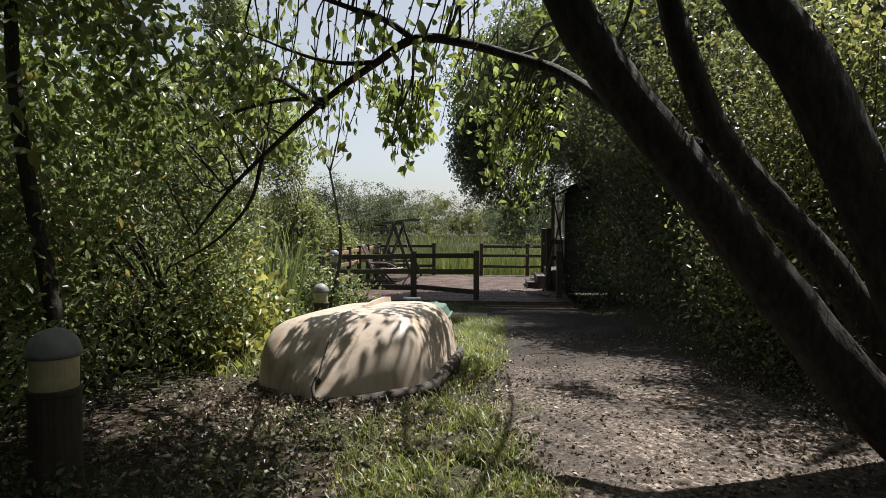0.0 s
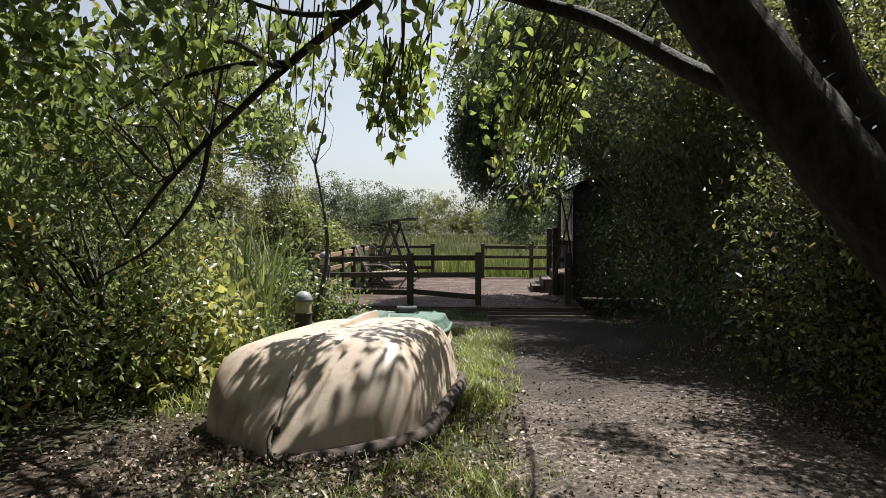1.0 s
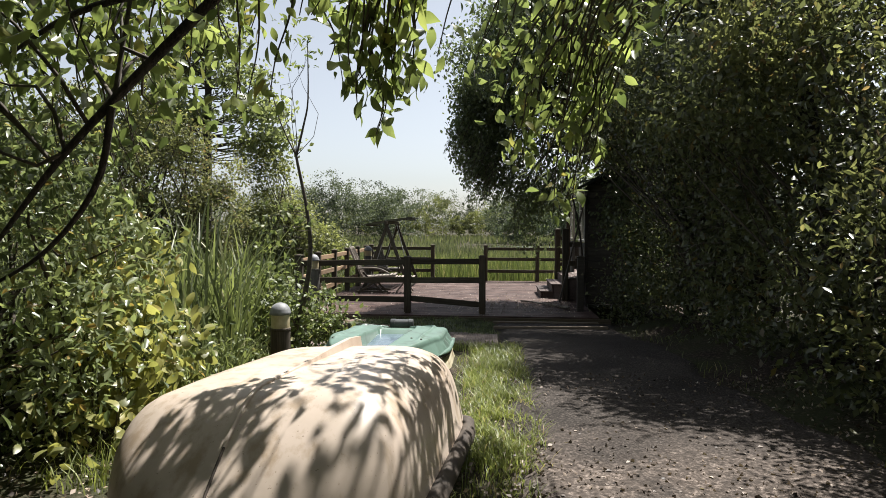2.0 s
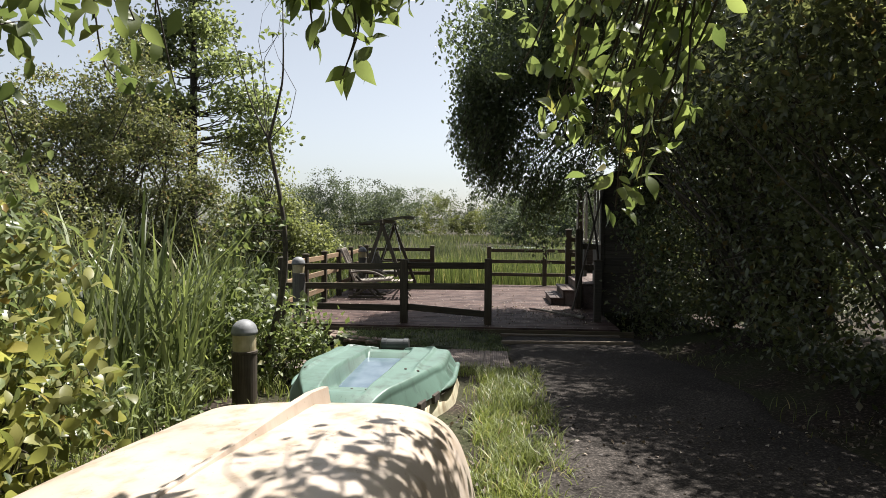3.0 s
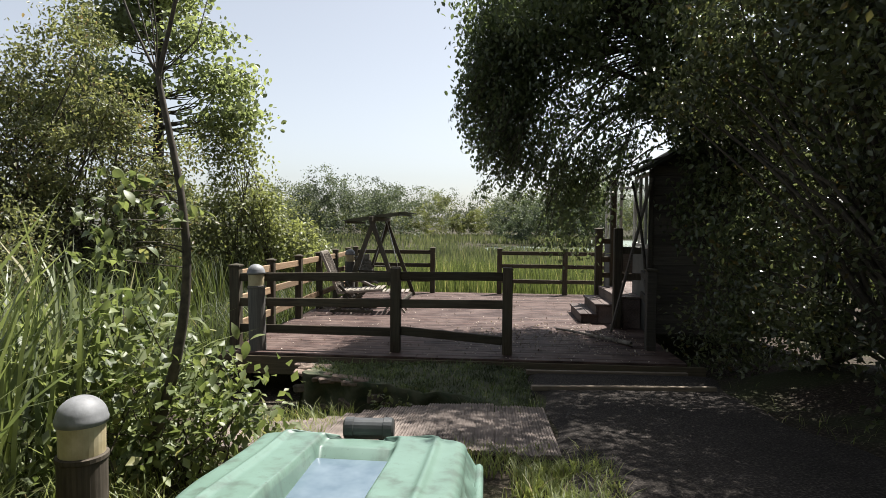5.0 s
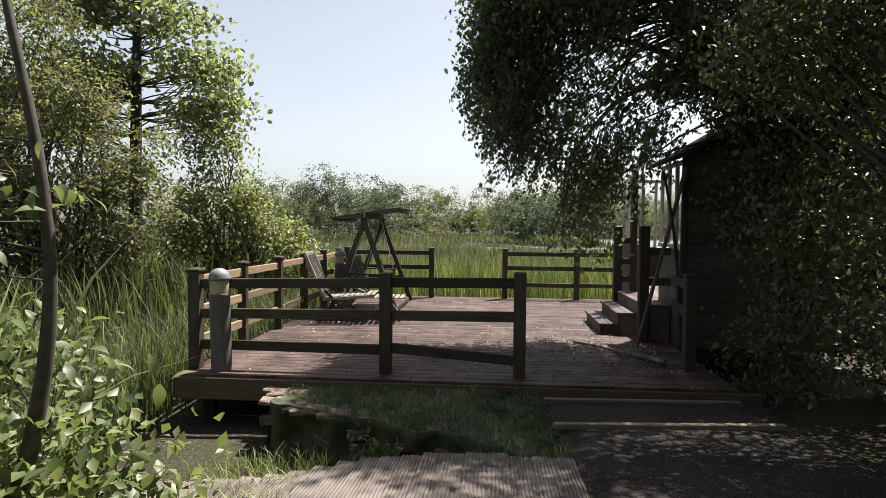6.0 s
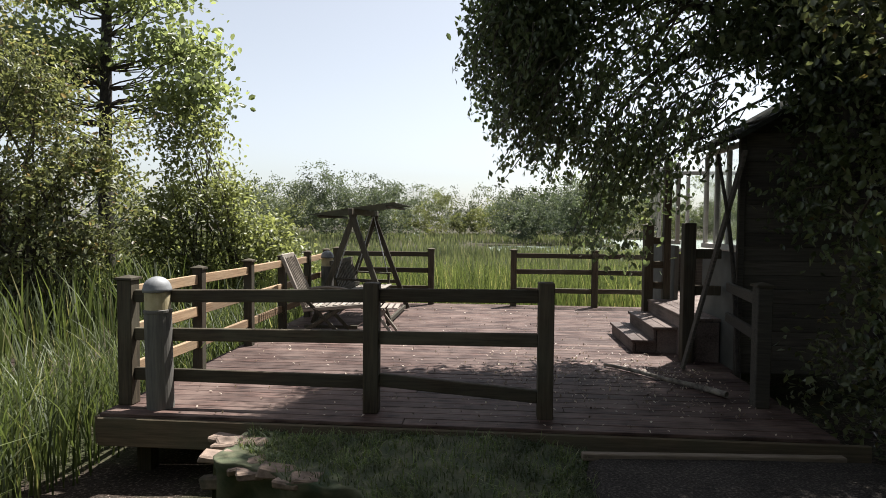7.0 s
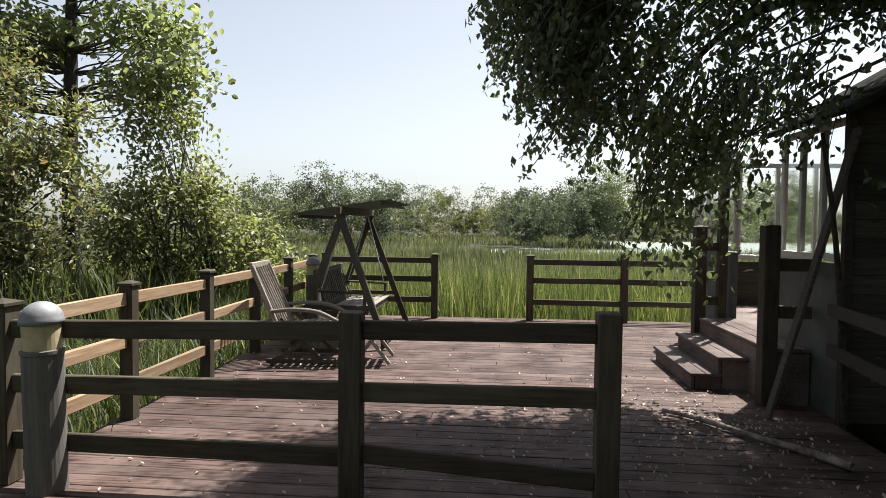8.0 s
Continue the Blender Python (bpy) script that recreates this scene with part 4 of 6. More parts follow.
for z, x in ((0.94, SX - 0.385), (0.52, SX - 0.25)):
    bm = bmesh.new()
    beam(bm, (x, SY0 + 0.2, z), (x, SY1 - 0.2, z), 0.035, 0.07)
    part("back_rail", bm, M_swing, bench)
for y in (SY0 + 0.2, SY1 - 0.2):
    bm = bmesh.new()
    beam(bm, (SX - 0.33, y, 0.70), (SX + 0.32, y, 0.68), 0.06, 0.03)
    beam(bm, (SX + 0.28, y, 0.42), (SX + 0.28, y, 0.67), 0.04, 0.04)
    part("armrest", bm, M_swing, bench)
    for x in (SX + 0.26, SX - 0.30):
        v, f = tube_arrays(curve([(x, y, 0.7), (x * 0.5 + SX * 0.5, y + 0.02, 1.2), (SX, y + 0.02, SZ)], 8), np.full(8, 0.009), 5, 0.3)
        child("chain", raw_mesh("chain", v, f, M_metal, True), bench)

# ---- slatted recliner and footstool ----
recliner = thing("slatted_recliner", "silvered slatted wooden recliner chair on the deck", "chair", at=pose(-2.02, 18.36, 0, 0, 0, 4))
for y in (-0.29, 0.29):
    for a, b in (((-0.32, y, 0.02), (0.28, y, 0.40)), ((0.30, y, 0.02), (-0.2, y, 0.52)), ((-0.36, y, 0.05), (0.42, y, 0.05))):
        bm = bmesh.new()
        beam(bm, a, b, 0.03, 0.05)
        part("leg", bm, M_swing, recliner)
    v, f = tube_arrays(curve([(-0.30, y * 1.08, 0.60), (-0.05, y * 1.08, 0.625), (0.22, y * 1.08, 0.60), (0.44, y * 1.08, 0.50)], 14), np.full(14, 0.024), 8)
    child("armrest", raw_mesh("armrest", v, f, M_grey_wood, True), recliner, "bowed silvered armrest")
    bm = bmesh.new()
    beam(bm, (-0.20, y, 0.36), (-0.52, y, 1.10), 0.03, 0.05)
    part("back_frame", bm, M_grey_wood, recliner)
    bm = bmesh.new()
    beam(bm, (-0.22, y, 0.38), (0.60, y, 0.44), 0.03, 0.05)
    part("seat_frame", bm, M_grey_wood, recliner)
for k in range(7):
    bm = bmesh.new()
    y = -0.22 + 0.44 * k / 6
    beam(bm, (-0.2, y, 0.38), (-0.53, y, 1.09), 0.012, 0.045, 0.003)
    part("back_slat", bm, M_grey_wood, recliner)
bm = bmesh.new()
beam(bm, (-0.525, -0.3, 1.1), (-0.525, 0.3, 1.1), 0.03, 0.07)
part("headrail", bm, M_grey_wood, recliner)
for k in range(9):
    bm = bmesh.new()
    x = -0.14 + 0.088 * k
    beam(bm, (x, -0.29, 0.415 + 0.006 * k), (x, 0.29, 0.415 + 0.006 * k), 0.06, 0.015, 0.003)
    part("seat_slat", bm, M_grey_wood, recliner)
stool = thing("footstool", "small silvered slatted footstool before the recliner", "stool", at=pose(-1.22, 18.42, 0, 0, 0, 4))
for x, lx in ((-0.14, -0.2), (0.14, 0.2)):
    for y in (-0.22, 0.22):
        bm = bmesh.new()
        beam(bm, (lx, y, 0.015), (-x * 0.6, y, 0.38), 0.028, 0.04)
        part("leg", bm, M_grey_wood, stool)
for k in range(6):
    bm = bmesh.new()
    x = -0.22 + 0.088 * k
    beam(bm, (x, -0.25, 0.40), (x, 0.25, 0.40), 0.06, 0.016, 0.003)
    part("slat", bm, M_grey_wood, stool)

# ---- mossy block before the deck, ramp boards and battens ----


def block_front(x):
    """The ragged front line of the block, slanting toward the path."""
    x = np.asarray(x, float)
    return np.interp(x, [-1.7, -1.55, -0.9, -0.33, 0.3, 0.76, 1.12], [14.3, 14.08, 13.82, 13.62, 13.32, 13.1, 13.02]) + 0.035 * np.sin(9 * x) + 0.025 * np.sin(23 * x + 1)


def block_top(x, y):
    return -0.085 + ripple(np.asarray(x) * 1.6, np.asarray(y) * 1.6, 0.05) - 0.05 * smooth01(0.3, 1.1, x)


def mossy_core():
    """Rough masonry under turf: a worn top whose front and left faces crumble down to the wet ground."""
    nx, ny = 64, 26
    cols = np.linspace(-1.68, 1.06, nx)
    verts = []
    for j in range(ny + 8):
        f = max(0.0, (j - 7) / ny)
        y = block_front(cols) * (1 - f) + 14.68 * f
        z = block_top(cols, y)
        if j < 7:
            down = (7 - j) / 7
            y = y + 0.05 * np.sin(11 * cols + 7 * down) * down + 0.07 * math.sin(math.pi * down)
            z = z * (1 - down) - 0.66 * down + 0.02 * np.sin(17 * cols + 9 * down)
        left = smooth01(-1.60, -1.68, cols)
        verts.append(np.stack([cols + 0.03 * np.sin(13 * y) * left, y, z - 0.5 * left], -1))
    verts = np.array(verts).reshape(-1, 3)
    i = (np.arange(ny + 7)[:, None] * nx + np.arange(nx - 1)[None]).reshape(-1, 1)
    return raw_mesh("core", verts, i + np.array([[0, 1, nx + 1, nx]]), M_moss, True)


block = thing("mossy_block", "crumbling mossy masonry block in front of the deck", "masonry")
child("core", mossy_core(), block)
for k in range(9):
    bm = bmesh.new()
    x = -1.55 + 0.27 * k + rng.uniform(-0.08, 0.08)
    m = pose(x, float(block_front(x)) + 0.08, rng.uniform(-0.55, -0.28), rng.uniform(-12, 12), rng.uniform(-12, 12), -18 + rng.uniform(-25, 25))
    box(bm, rng.uniform(0.14, 0.24), 0.11, rng.uniform(0.06, 0.1), m, 0.014, 0.016)
    part("brick", bm, M_dark_brick, block)
for k in range(11):
    bm = bmesh.new()
    x = -1.62 + 0.8 * (k / 10) ** 2
    m = pose(x + rng.uniform(-0.03, 0.03), float(block_front(x)) + rng.uniform(0.02, 0.16) + 0.45 * rng.random() * (k < 6), -0.125 + rng.uniform(-0.03, 0.01), rng.uniform(-7, 7), rng.uniform(-7, 7), rng.uniform(-30, 30))
    box(bm, rng.uniform(0.14, 0.34), rng.uniform(0.1, 0.2), rng.uniform(0.035, 0.07), m, 0.012, 0.018)
    part("stone", bm, M_brick, block, "pale flaking slab")

ramp_boards = thing("slipway", "grooved pale boards forming a small slipway", "slipway")
for k in range(19):
    bm = bmesh.new()
    x = -1.66 + 0.146 * k
    y0, y1 = 11.65 - 0.3 * float(smooth01(-0.1, 0.6, x)), 12.8 - 0.45 * float(smooth01(-0.2, -1.6, x))
    y0, y1 = y0 + rng.uniform(-0.03, 0.03), y1 - rng.uniform(0.0, 0.05)
    za, zb = float(lie(x, y0)) + 0.05 - 0.02 * float(smooth01(0.2, 0.9, x)), float(lie(x, y1)) + 0.06 - 0.025 * float(smooth01(0.2, 0.9, x))
    prof = []
    for g in range(6):
        c = (g - 2.5) * 0.0225
        prof += [(c - 0.008, 0.0), (c - 0.006, 0.007), (c + 0.006, 0.007), (c + 0.008, 0.0)]
    prof = [(-0.0715, -0.026), (-0.0715, 0.0)] + prof + [(0.0715, 0.0), (0.0715, -0.026)]
    ends = [[bm.verts.new((x + px, yy, zz + pz)) for px, pz in prof] for yy, zz in ((y0, za), (y1, zb))]
    for i in range(len(prof)):
        j = (i + 1) % len(prof)
        bm.faces.new((ends[0][i], ends[0][j], ends[1][j], ends[1][i]))
    bm.faces.new(ends[0])
    bm.faces.new(ends[1][::-1])
    part("board", bm, M_groove, ramp_boards)
for k, y in enumerate((13.5, 14.38)):
    batten = thing("path_batten", "pale worn timber batten across the path", "batten", "path battens")
    bm = bmesh.new()
    beam(bm, (0.98, y, float(lie(1.5, y)) + 0.06), (2.85, y + 0.2, float(lie(2.5, y + 0.2)) + 0.06), 0.06, 0.05, 0.006)
    part("timber", bm, M_strip, batten)

# deck boards
for k in range(int((DECK_B - DECK_F) / 0.1455)):
    y = DECK_F + 0.06 + 0.1455 * k
    cuts = [DECK_L, DECK_R if y < 16.7 else 2.96] if k % 3 else [DECK_L, -0.35 + 1.3 * ((k // 3) % 2), DECK_R if y < 16.7 else 2.96]
    if y > 20.45:
        cuts[-1] = 3.9
    for a, b in zip(cuts, cuts[1:]):
        bm = bmesh.new()
        beam(bm, (a, y, -0.016 + rng.uniform(-0.002, 0.002)), (b - 0.005, y, -0.016 + rng.uniform(-0.002, 0.002)), 0.138, 0.028, 0.004, 0.001)
        part("board", bm, M_board, deck)

# ---- trees and shrubs ----


def crown(parent, at, size, mat, broad=0.5, droop=0.4, fine=False, name="crown", up=0.5):
    v, f = (six_leaf_arrays if fine == "six" else oval_leaf_arrays if fine else leaf_arrays)(at, size, broad, droop, up)
    return child(name, raw_mesh(name, v, f, mat), parent, kind="stuff")


def trunk(parent, line, radii, name="trunk", n=64, seg=22, rough=0.07, mat=None):
    p = curve(line, n)
    r = np.interp(np.linspace(0, 1, n), np.linspace(0, 1, len(radii)), radii)
    v, f = tube_arrays(p, r, seg, rough)
    child(name, raw_mesh(name, v, f, mat or M_bark, True), parent)
    return p


def twigs(parent, starts, ends, radius, name="limb_work", sag=0.12, reach=1.5):
    near = np.linalg.norm(ends - starts, axis=1) < reach
    v, f = branches(starts[near], ends[near], radius, sag)
    return child(name, raw_mesh(name, v, f, M_twig, True), parent, kind="stuff")


# leaning willow whose limb arches over the dinghy
willow = thing("leaning_willow", "leaning many-stemmed willow arching over the path", "tree")
stem_a = trunk(willow, [(3.55, 4.55, 0.25), (2.965, 4.65, 0.75), (2.48, 4.66, 1.34), (2.08, 4.68, 1.874), (1.75, 4.68, 2.305), (1.49, 4.66, 2.72), (1.2, 4.6, 3.4), (0.9, 4.5, 4.3)], [0.17, 0.135, 0.118, 0.11, 0.105, 0.1, 0.08, 0.04])
stem_b = trunk(willow, [(3.7, 5.0, 0.25), (3.0, 5.0, 1.28), (2.764, 5.0, 1.575), (2.50, 5.0, 1.872), (2.293, 5.0, 2.17), (2.157, 5.0, 2.53), (2.065, 5.0, 2.83), (1.95, 5.1, 3.7), (1.8, 5.3, 4.6)], [0.12, 0.09, 0.085, 0.08, 0.075, 0.068, 0.06, 0.05, 0.025])
stem_c = trunk(willow, [(3.6, 4.2, 0.25), (3.0, 4.25, 1.0), (2.743, 4.3, 1.563), (2.608, 4.3, 1.863), (2.422, 4.3, 2.256), (2.216, 4.3, 2.558), (1.9, 4.3, 3.1), (1.5, 4.3, 4.2)], [0.16, 0.125, 0.118, 0.115, 0.11, 0.105, 0.09, 0.04])
arch = trunk(willow, [(2.42, 4.98, 1.98), (2.0, 5.35, 2.24), (1.62, 5.85, 2.66), (1.25, 6.0, 2.84), (0.9, 6.02, 2.95), (0.57, 6.0, 2.97), (0.276, 6.1, 2.84), (-0.15, 6.28, 2.62), (-0.569, 6.35, 2.3), (-0.982, 6.4, 1.94), (-1.3, 6.4, 1.56)], [0.05, 0.043, 0.039, 0.036, 0.034, 0.032, 0.028, 0.024, 0.02, 0.016, 0.01], "arching_limb", 66, 12)
fork = trunk(willow, [(0.57, 6.0, 2.97), (0.36, 5.95, 3.1), (0.1, 5.9, 3.18), (-0.3, 5.8, 3.32), (-0.9, 5.7, 3.6)], [0.024, 0.021, 0.018, 0.014, 0.007], "limb", 18, 8)
trunk(willow, [(0.27, 6.1, 2.84), (-0.05, 6.15, 2.86), (-0.35, 6.2, 2.95), (-0.8, 6.3, 3.15)], [0.02, 0.016, 0.012, 0.006], "limb", 12, 7)
trunk(willow, [(-0.15, 6.28, 2.62), (-0.5, 6.3, 2.62), (-0.9, 6.35, 2.55), (-1.5, 6.6, 2.4)], [0.02, 0.017, 0.013, 0.006], "limb", 12, 7)
trunk(willow, [(-0.7, 6.36, 2.19), (-0.85, 6.45, 1.82), (-1.2, 6.55, 1.5), (-1.6, 6.55, 1.28)], [0.018, 0.015, 0.011, 0.006], "limb", 12, 7)
# peeling bark on the stems' upper edges
flakes = []
for line, r in ((stem_a, 0.115), (stem_b, 0.08), (stem_c, 0.118)):
    k = rng.integers(6, 52, 420)
    flakes.append(line[k] + rng.normal(0, 0.04, (420, 3)) + np.array([0.6, 0.1, 0.55]) * r * rng.uniform(0.85, 1.25, (420, 1)) + rng.normal(0, 0.25, (420, 3)) * r)
v, f = leaf_arrays(np.vstack(flakes), 0.038, 0.3, -0.2, 0.3)
child("peeling_bark", raw_mesh("peeling_bark", v, f, M_flake), willow, kind="stuff")
# roof of leaves: left thick, a window of sky over the dinghy, sprays hanging to its far side
roof_blobs = [
    (-2.0, 6.6, 2.9, 1.2, 1.2, 0.6), (-1.0, 5.4, 3.25, 1.1, 1.1, 0.55), (-2.9, 5.0, 3.0, 1.2, 1.4, 1.2), (-0.5, 4.5, 3.5, 1.2, 1.0, 0.5), (-1.1, 7.4, 2.9, 0.8, 0.8, 0.6),
    (1.9, 7.2, 3.6, 0.8, 0.8, 0.8), (0.5, 6.0, 3.9, 1.0, 1.0, 0.45), (0.3, 3.8, 3.7, 1.4, 1.2, 0.45),
    # These two rows lie out of view, added for shade overhead.
    (0.6, 2.2, 3.9, 2.6, 1.6, 0.6), (-2.0, 3.0, 3.4, 1.4, 1.4, 0.8), (2.4, 0.4, 3.9, 2.4, 1.8, 0.9), (-1.5, 0.0, 3.9, 2.2, 1.8, 0.9),
    (0.2, 4.6, 4.8, 2.2, 2.0, 0.6), (2.9, 3.2, 4.2, 1.2, 1.4, 0.8), (0.0, 5.3, 3.85, 0.6, 0.6, 0.3),
]
# Unseen upper clumps, added to shade the near ground and first bollard.
high = [(0.45, 5.9, 5.0, 1.2, 1.0, 0.3), (0.45, 5.9, 5.0, 1.2, 1.0, 0.3), (0.45, 5.9, 5.0, 1.2, 1.0, 0.3), (0.35, 5.5, 4.6, 1.0, 1.0, 0.4), (0.6, 5.4, 4.4, 1.1, 1.1, 0.5), (-0.6, 5.6, 4.3, 1.2, 1.1, 0.5), (1.9, 4.4, 4.6, 1.0, 1.2, 0.5)]
veil = [(-1.3, 6.3, 2.85, 1.0, 1.1, 0.55), (-2.2, 5.9, 2.7, 1.0, 1.1, 0.7), (-1.0, 5.4, 3.0, 0.8, 0.8, 0.4), (-2.9, 6.6, 2.6, 1.0, 1.0, 0.8), (-1.8, 4.9, 2.6, 0.6, 0.6, 0.5)]
centres = np.vstack([clear_of_walk(in_blobs(roof_blobs, 430), 0.6), in_blobs(high, 330), in_blobs(veil, 75)])
lines = np.vstack([stem_a[30:], stem_b[30:], stem_c[30:], arch, fork])
keep = centres[rng.random(len(centres)) < 0.36]
twigs(willow, nearest_on(lines, keep), keep, 0.011, "branch_work")
p = clear_of_walk(clumped(centres, 46, 0.17, 0.8))
crown(willow, p, 0.092, M_willow, 0.56, 0.45, "six")
# added clumps, mostly above the view, that dapple the near path
centres = in_blobs([(3.1, 5.2, 4.1, 1.3, 0.75, 0.5), (3.5, 7.9, 4.1, 0.9, 0.5, 0.4), (4.3, 7.6, 4.1, 0.7, 0.6, 0.4), (2.0, 4.6, 4.5, 1.0, 0.9, 0.4), (3.4, 3.8, 4.2, 1.2, 0.9, 0.6)], 145)
twigs(willow, nearest_on(lines, centres), centres, 0.011, "branch_work")
crown(willow, clumped(centres, 70, 0.11, 0.8), 0.085, M_willow, 0.52, 0.45)


def spray(parent, start, end, n, size, mat, name="spray"):
    """A hanging shoot with leaves set along it."""
    a, b = np.asarray(start, float), np.asarray(end, float)
    line = curve([a, a + (b - a) * 0.4 + rng.normal(0, 0.05, 3) + np.array([0, 0, 0.06]), a + (b - a) * 0.75 + rng.normal(0, 0.04, 3), b], 14)
    stem = tube_arrays(line, np.linspace(0.007, 0.0025, 14), 5)
    at = line[rng.integers(2, 14, n)] + np.clip(rng.normal(0, 0.045, (n, 3)), -0.09, 0.09) - np.array([0, 0, 0.02])
    return stem, at


def hanging(parent, sprays, size, mat, broad=0.52):
    stems, at = [], []
    for start, end, n in sprays:
        s, q = spray(parent, start, end, n, size, mat)
        stems.append(s)
        at.append(q)
    v, f = joined(stems)
    child("shoot_fringe", raw_mesh("shoot_fringe", v, f, M_twig, True), parent, kind="stuff")
    crown(parent, np.vstack(at), size, mat, broad, 0.75, True, "leaf_fringe", 0.25)


shoots = []
for k in range(23):  # the bough whose tip hangs over the dinghy's stern
    x = rng.triangular(-0.05, 0.36, 0.62)
    y = rng.uniform(6.88, 7.15)
    low = 2.02 + 1.5 * abs(x - 0.38) + rng.uniform(0, 0.45)
    shoots.append(((x + 0.12, y - 0.25, max(2.9, low + 0.3)), (x, y, low), int(rng.integers(11, 18))))
for k in range(13):  # shoots further to its side
    x = rng.uniform(-1.1, -0.1)
    y = rng.uniform(6.5, 7.2)
    shoots.append(((x + 0.2, y - 0.3, 2.95 + rng.uniform(0, 0.2)), (x, y, rng.uniform(2.08, 2.6)), int(rng.integers(9, 15))))
for k in range(44):  # the low spray over the path
    x = rng.triangular(0.68, 1.34, 1.85)
    y = rng.uniform(7.6, 8.05)
    low = 1.66 + (1.5 if x < 1.34 else 0.8) * abs(x - 1.34) + 0.75 * rng.uniform(0, 1) ** 1.3
    shoots.append(((x + 0.3, y - 0.3, max(2.85, low + 0.3) + rng.uniform(-0.1, 0.4)), (x, y, low), int(rng.integers(10, 17))))
for k in range(26):  # leaves on the near side of the arch, above the reeds
    x = rng.uniform(-2.6, -0.8)
    y = rng.uniform(7.0, 8.2)
    shoots.append(((x - 0.2, y - 0.3, 2.9 + rng.uniform(0, 0.4)), (x, y, rng.uniform(1.75, 2.5) if x < -1.3 else rng.uniform(2.3, 2.7)), int(rng.integers(9, 16))))
for k in range(30):  # under the arch
    x = rng.uniform(-1.0, 0.95)
    y = rng.uniform(5.9, 6.9)
    shoots.append(((x + 0.25, y - 0.3, 3.3 + rng.uniform(0, 0.3)), (x, y, rng.uniform(2.45, 3.0)), int(rng.integers(10, 18))))
hanging(willow, shoots, 0.098, M_spray, 0.52)
# limbs that carry the sprays
for a, b, c in (((1.75, 4.9, 2.6), (1.5, 6.4, 3.15), (1.3, 7.9, 2.9)), ((0.6, 5.9, 2.95), (0.5, 6.5, 2.98), (0.42, 7.0, 2.75)), ((1.9, 5.1, 3.3), (2.2, 6.6, 3.3), (2.1, 8.0, 2.9)), ((-0.1, 6.0, 2.5), (-0.9, 6.9, 2.95), (-1.8, 7.8, 2.8))):
    trunk(willow, [a, b, c], [0.022, 0.016, 0.006], "limb", 14, 7)


def shrub(name, label, blobs, clumps, each, spread, size, mat, foot, broad=0.5, droop=0.2, stems=40, thick=0.02, category="shrub", guard=False, up=0.5, fine=False):
    """A bush of stems from its foot to clumps of leaves."""
    top = thing(name, label, category)
    c = in_blobs(blobs, clumps)
    ground_z = lie(c[:, 0], c[:, 1])
    c = c[c[:, 2] > ground_z + 0.05]
    if guard:
        c = clear_of_walk(c, 0.7)
    pick = c[rng.permutation(len(c))[:stems]]
    feet = np.asarray(foot, float)[rng.integers(0, len(foot), len(pick))]
    twigs(top, feet, pick, thick, "stem_work", 0.08, 9.0)
    p = clumped(c, each, spread)
    p = p[p[:, 2] > lie(p[:, 0], p[:, 1]) + 0.02]
    if guard:
        p = clear_of_walk(p)
    crown(top, p, size, mat, broad, droop, fine, up=up)
    return top


# thicket along the left of the clearing
shrub("thicket", "tangled sunlit yellow-green willow thicket beside the dinghy",
      [(-2.0, 7.0, 1.3, 0.95, 1.4, 1.1), (-1.8, 7.6, 1.1, 0.55, 0.55, 0.75), (-2.6, 5.6, 1.4, 1.0, 1.2, 1.2), (-3.0, 7.3, 2.2, 1.0, 0.9, 1.0), (-1.5, 7.4, 0.8, 0.55, 0.9, 0.5), (-3.4, 6.6, 1.9, 1.0, 1.6, 1.4)],
      600, 62, 0.15, 0.066, M_thicket, [(-2.2, 6.8, 0.2), (-2.9, 6.2, 0.2), (-2.4, 7.6, 0.15), (-1.9, 7.4, 0.2)], 0.46, 0.3, 90, 0.022, guard=True, fine="six")
shrub("sallow_shoots", "yellowish broad-leaved sallow shoots among reeds",
      [(-1.35, 7.55, 0.75, 0.35, 0.55, 0.45), (-1.75, 7.9, 1.2, 0.4, 0.5, 0.6), (-1.2, 7.0, 0.6, 0.25, 0.5, 0.3)],
      95, 13, 0.1, 0.1, M_yellow, [(-1.5, 7.6, 0.2), (-1.8, 7.9, 0.15), (-1.35, 7.1, 0.25)], 0.55, 0.25, 50, 0.007, fine=True)
shrub("thicket", "dark shaded undergrowth round a bollard lamp",
      [(-1.9, 4.0, 0.9, 0.75, 0.8, 0.6), (-2.2, 3.0, 1.2, 0.9, 0.9, 0.9), (-1.7, 5.2, 0.8, 0.5, 0.6, 0.45), (-2.6, 4.4, 1.7, 0.8, 1.0, 0.9)],
      260, 75, 0.16, 0.055, M_thicket, [(-2.1, 3.8, 0.35), (-2.0, 4.6, 0.33), (-2.5, 3.2, 0.35)], 0.45, 0.25, 50, 0.018, guard=True)
tall = thing("grey_sapling", "thin pale-barked tree in the dim thicket", "tree")
tl = trunk(tall, [(-1.50, 5.2, 0.3), (-1.6, 5.2, 1.13), (-1.68, 5.2, 1.556), (-1.775, 5.2, 2.15), (-1.83, 5.2, 2.81), (-1.9, 5.3, 4.2)], [0.06, 0.05, 0.045, 0.042, 0.038, 0.02])
cc = in_blobs([(-2.1, 5.2, 3.6, 1.0, 1.0, 0.9)], 60)
twigs(tall, nearest_on(tl, cc), cc, 0.01, "branch_work")
crown(tall, clumped(cc, 60, 0.17), 0.065, M_willow, 0.5, 0.5)

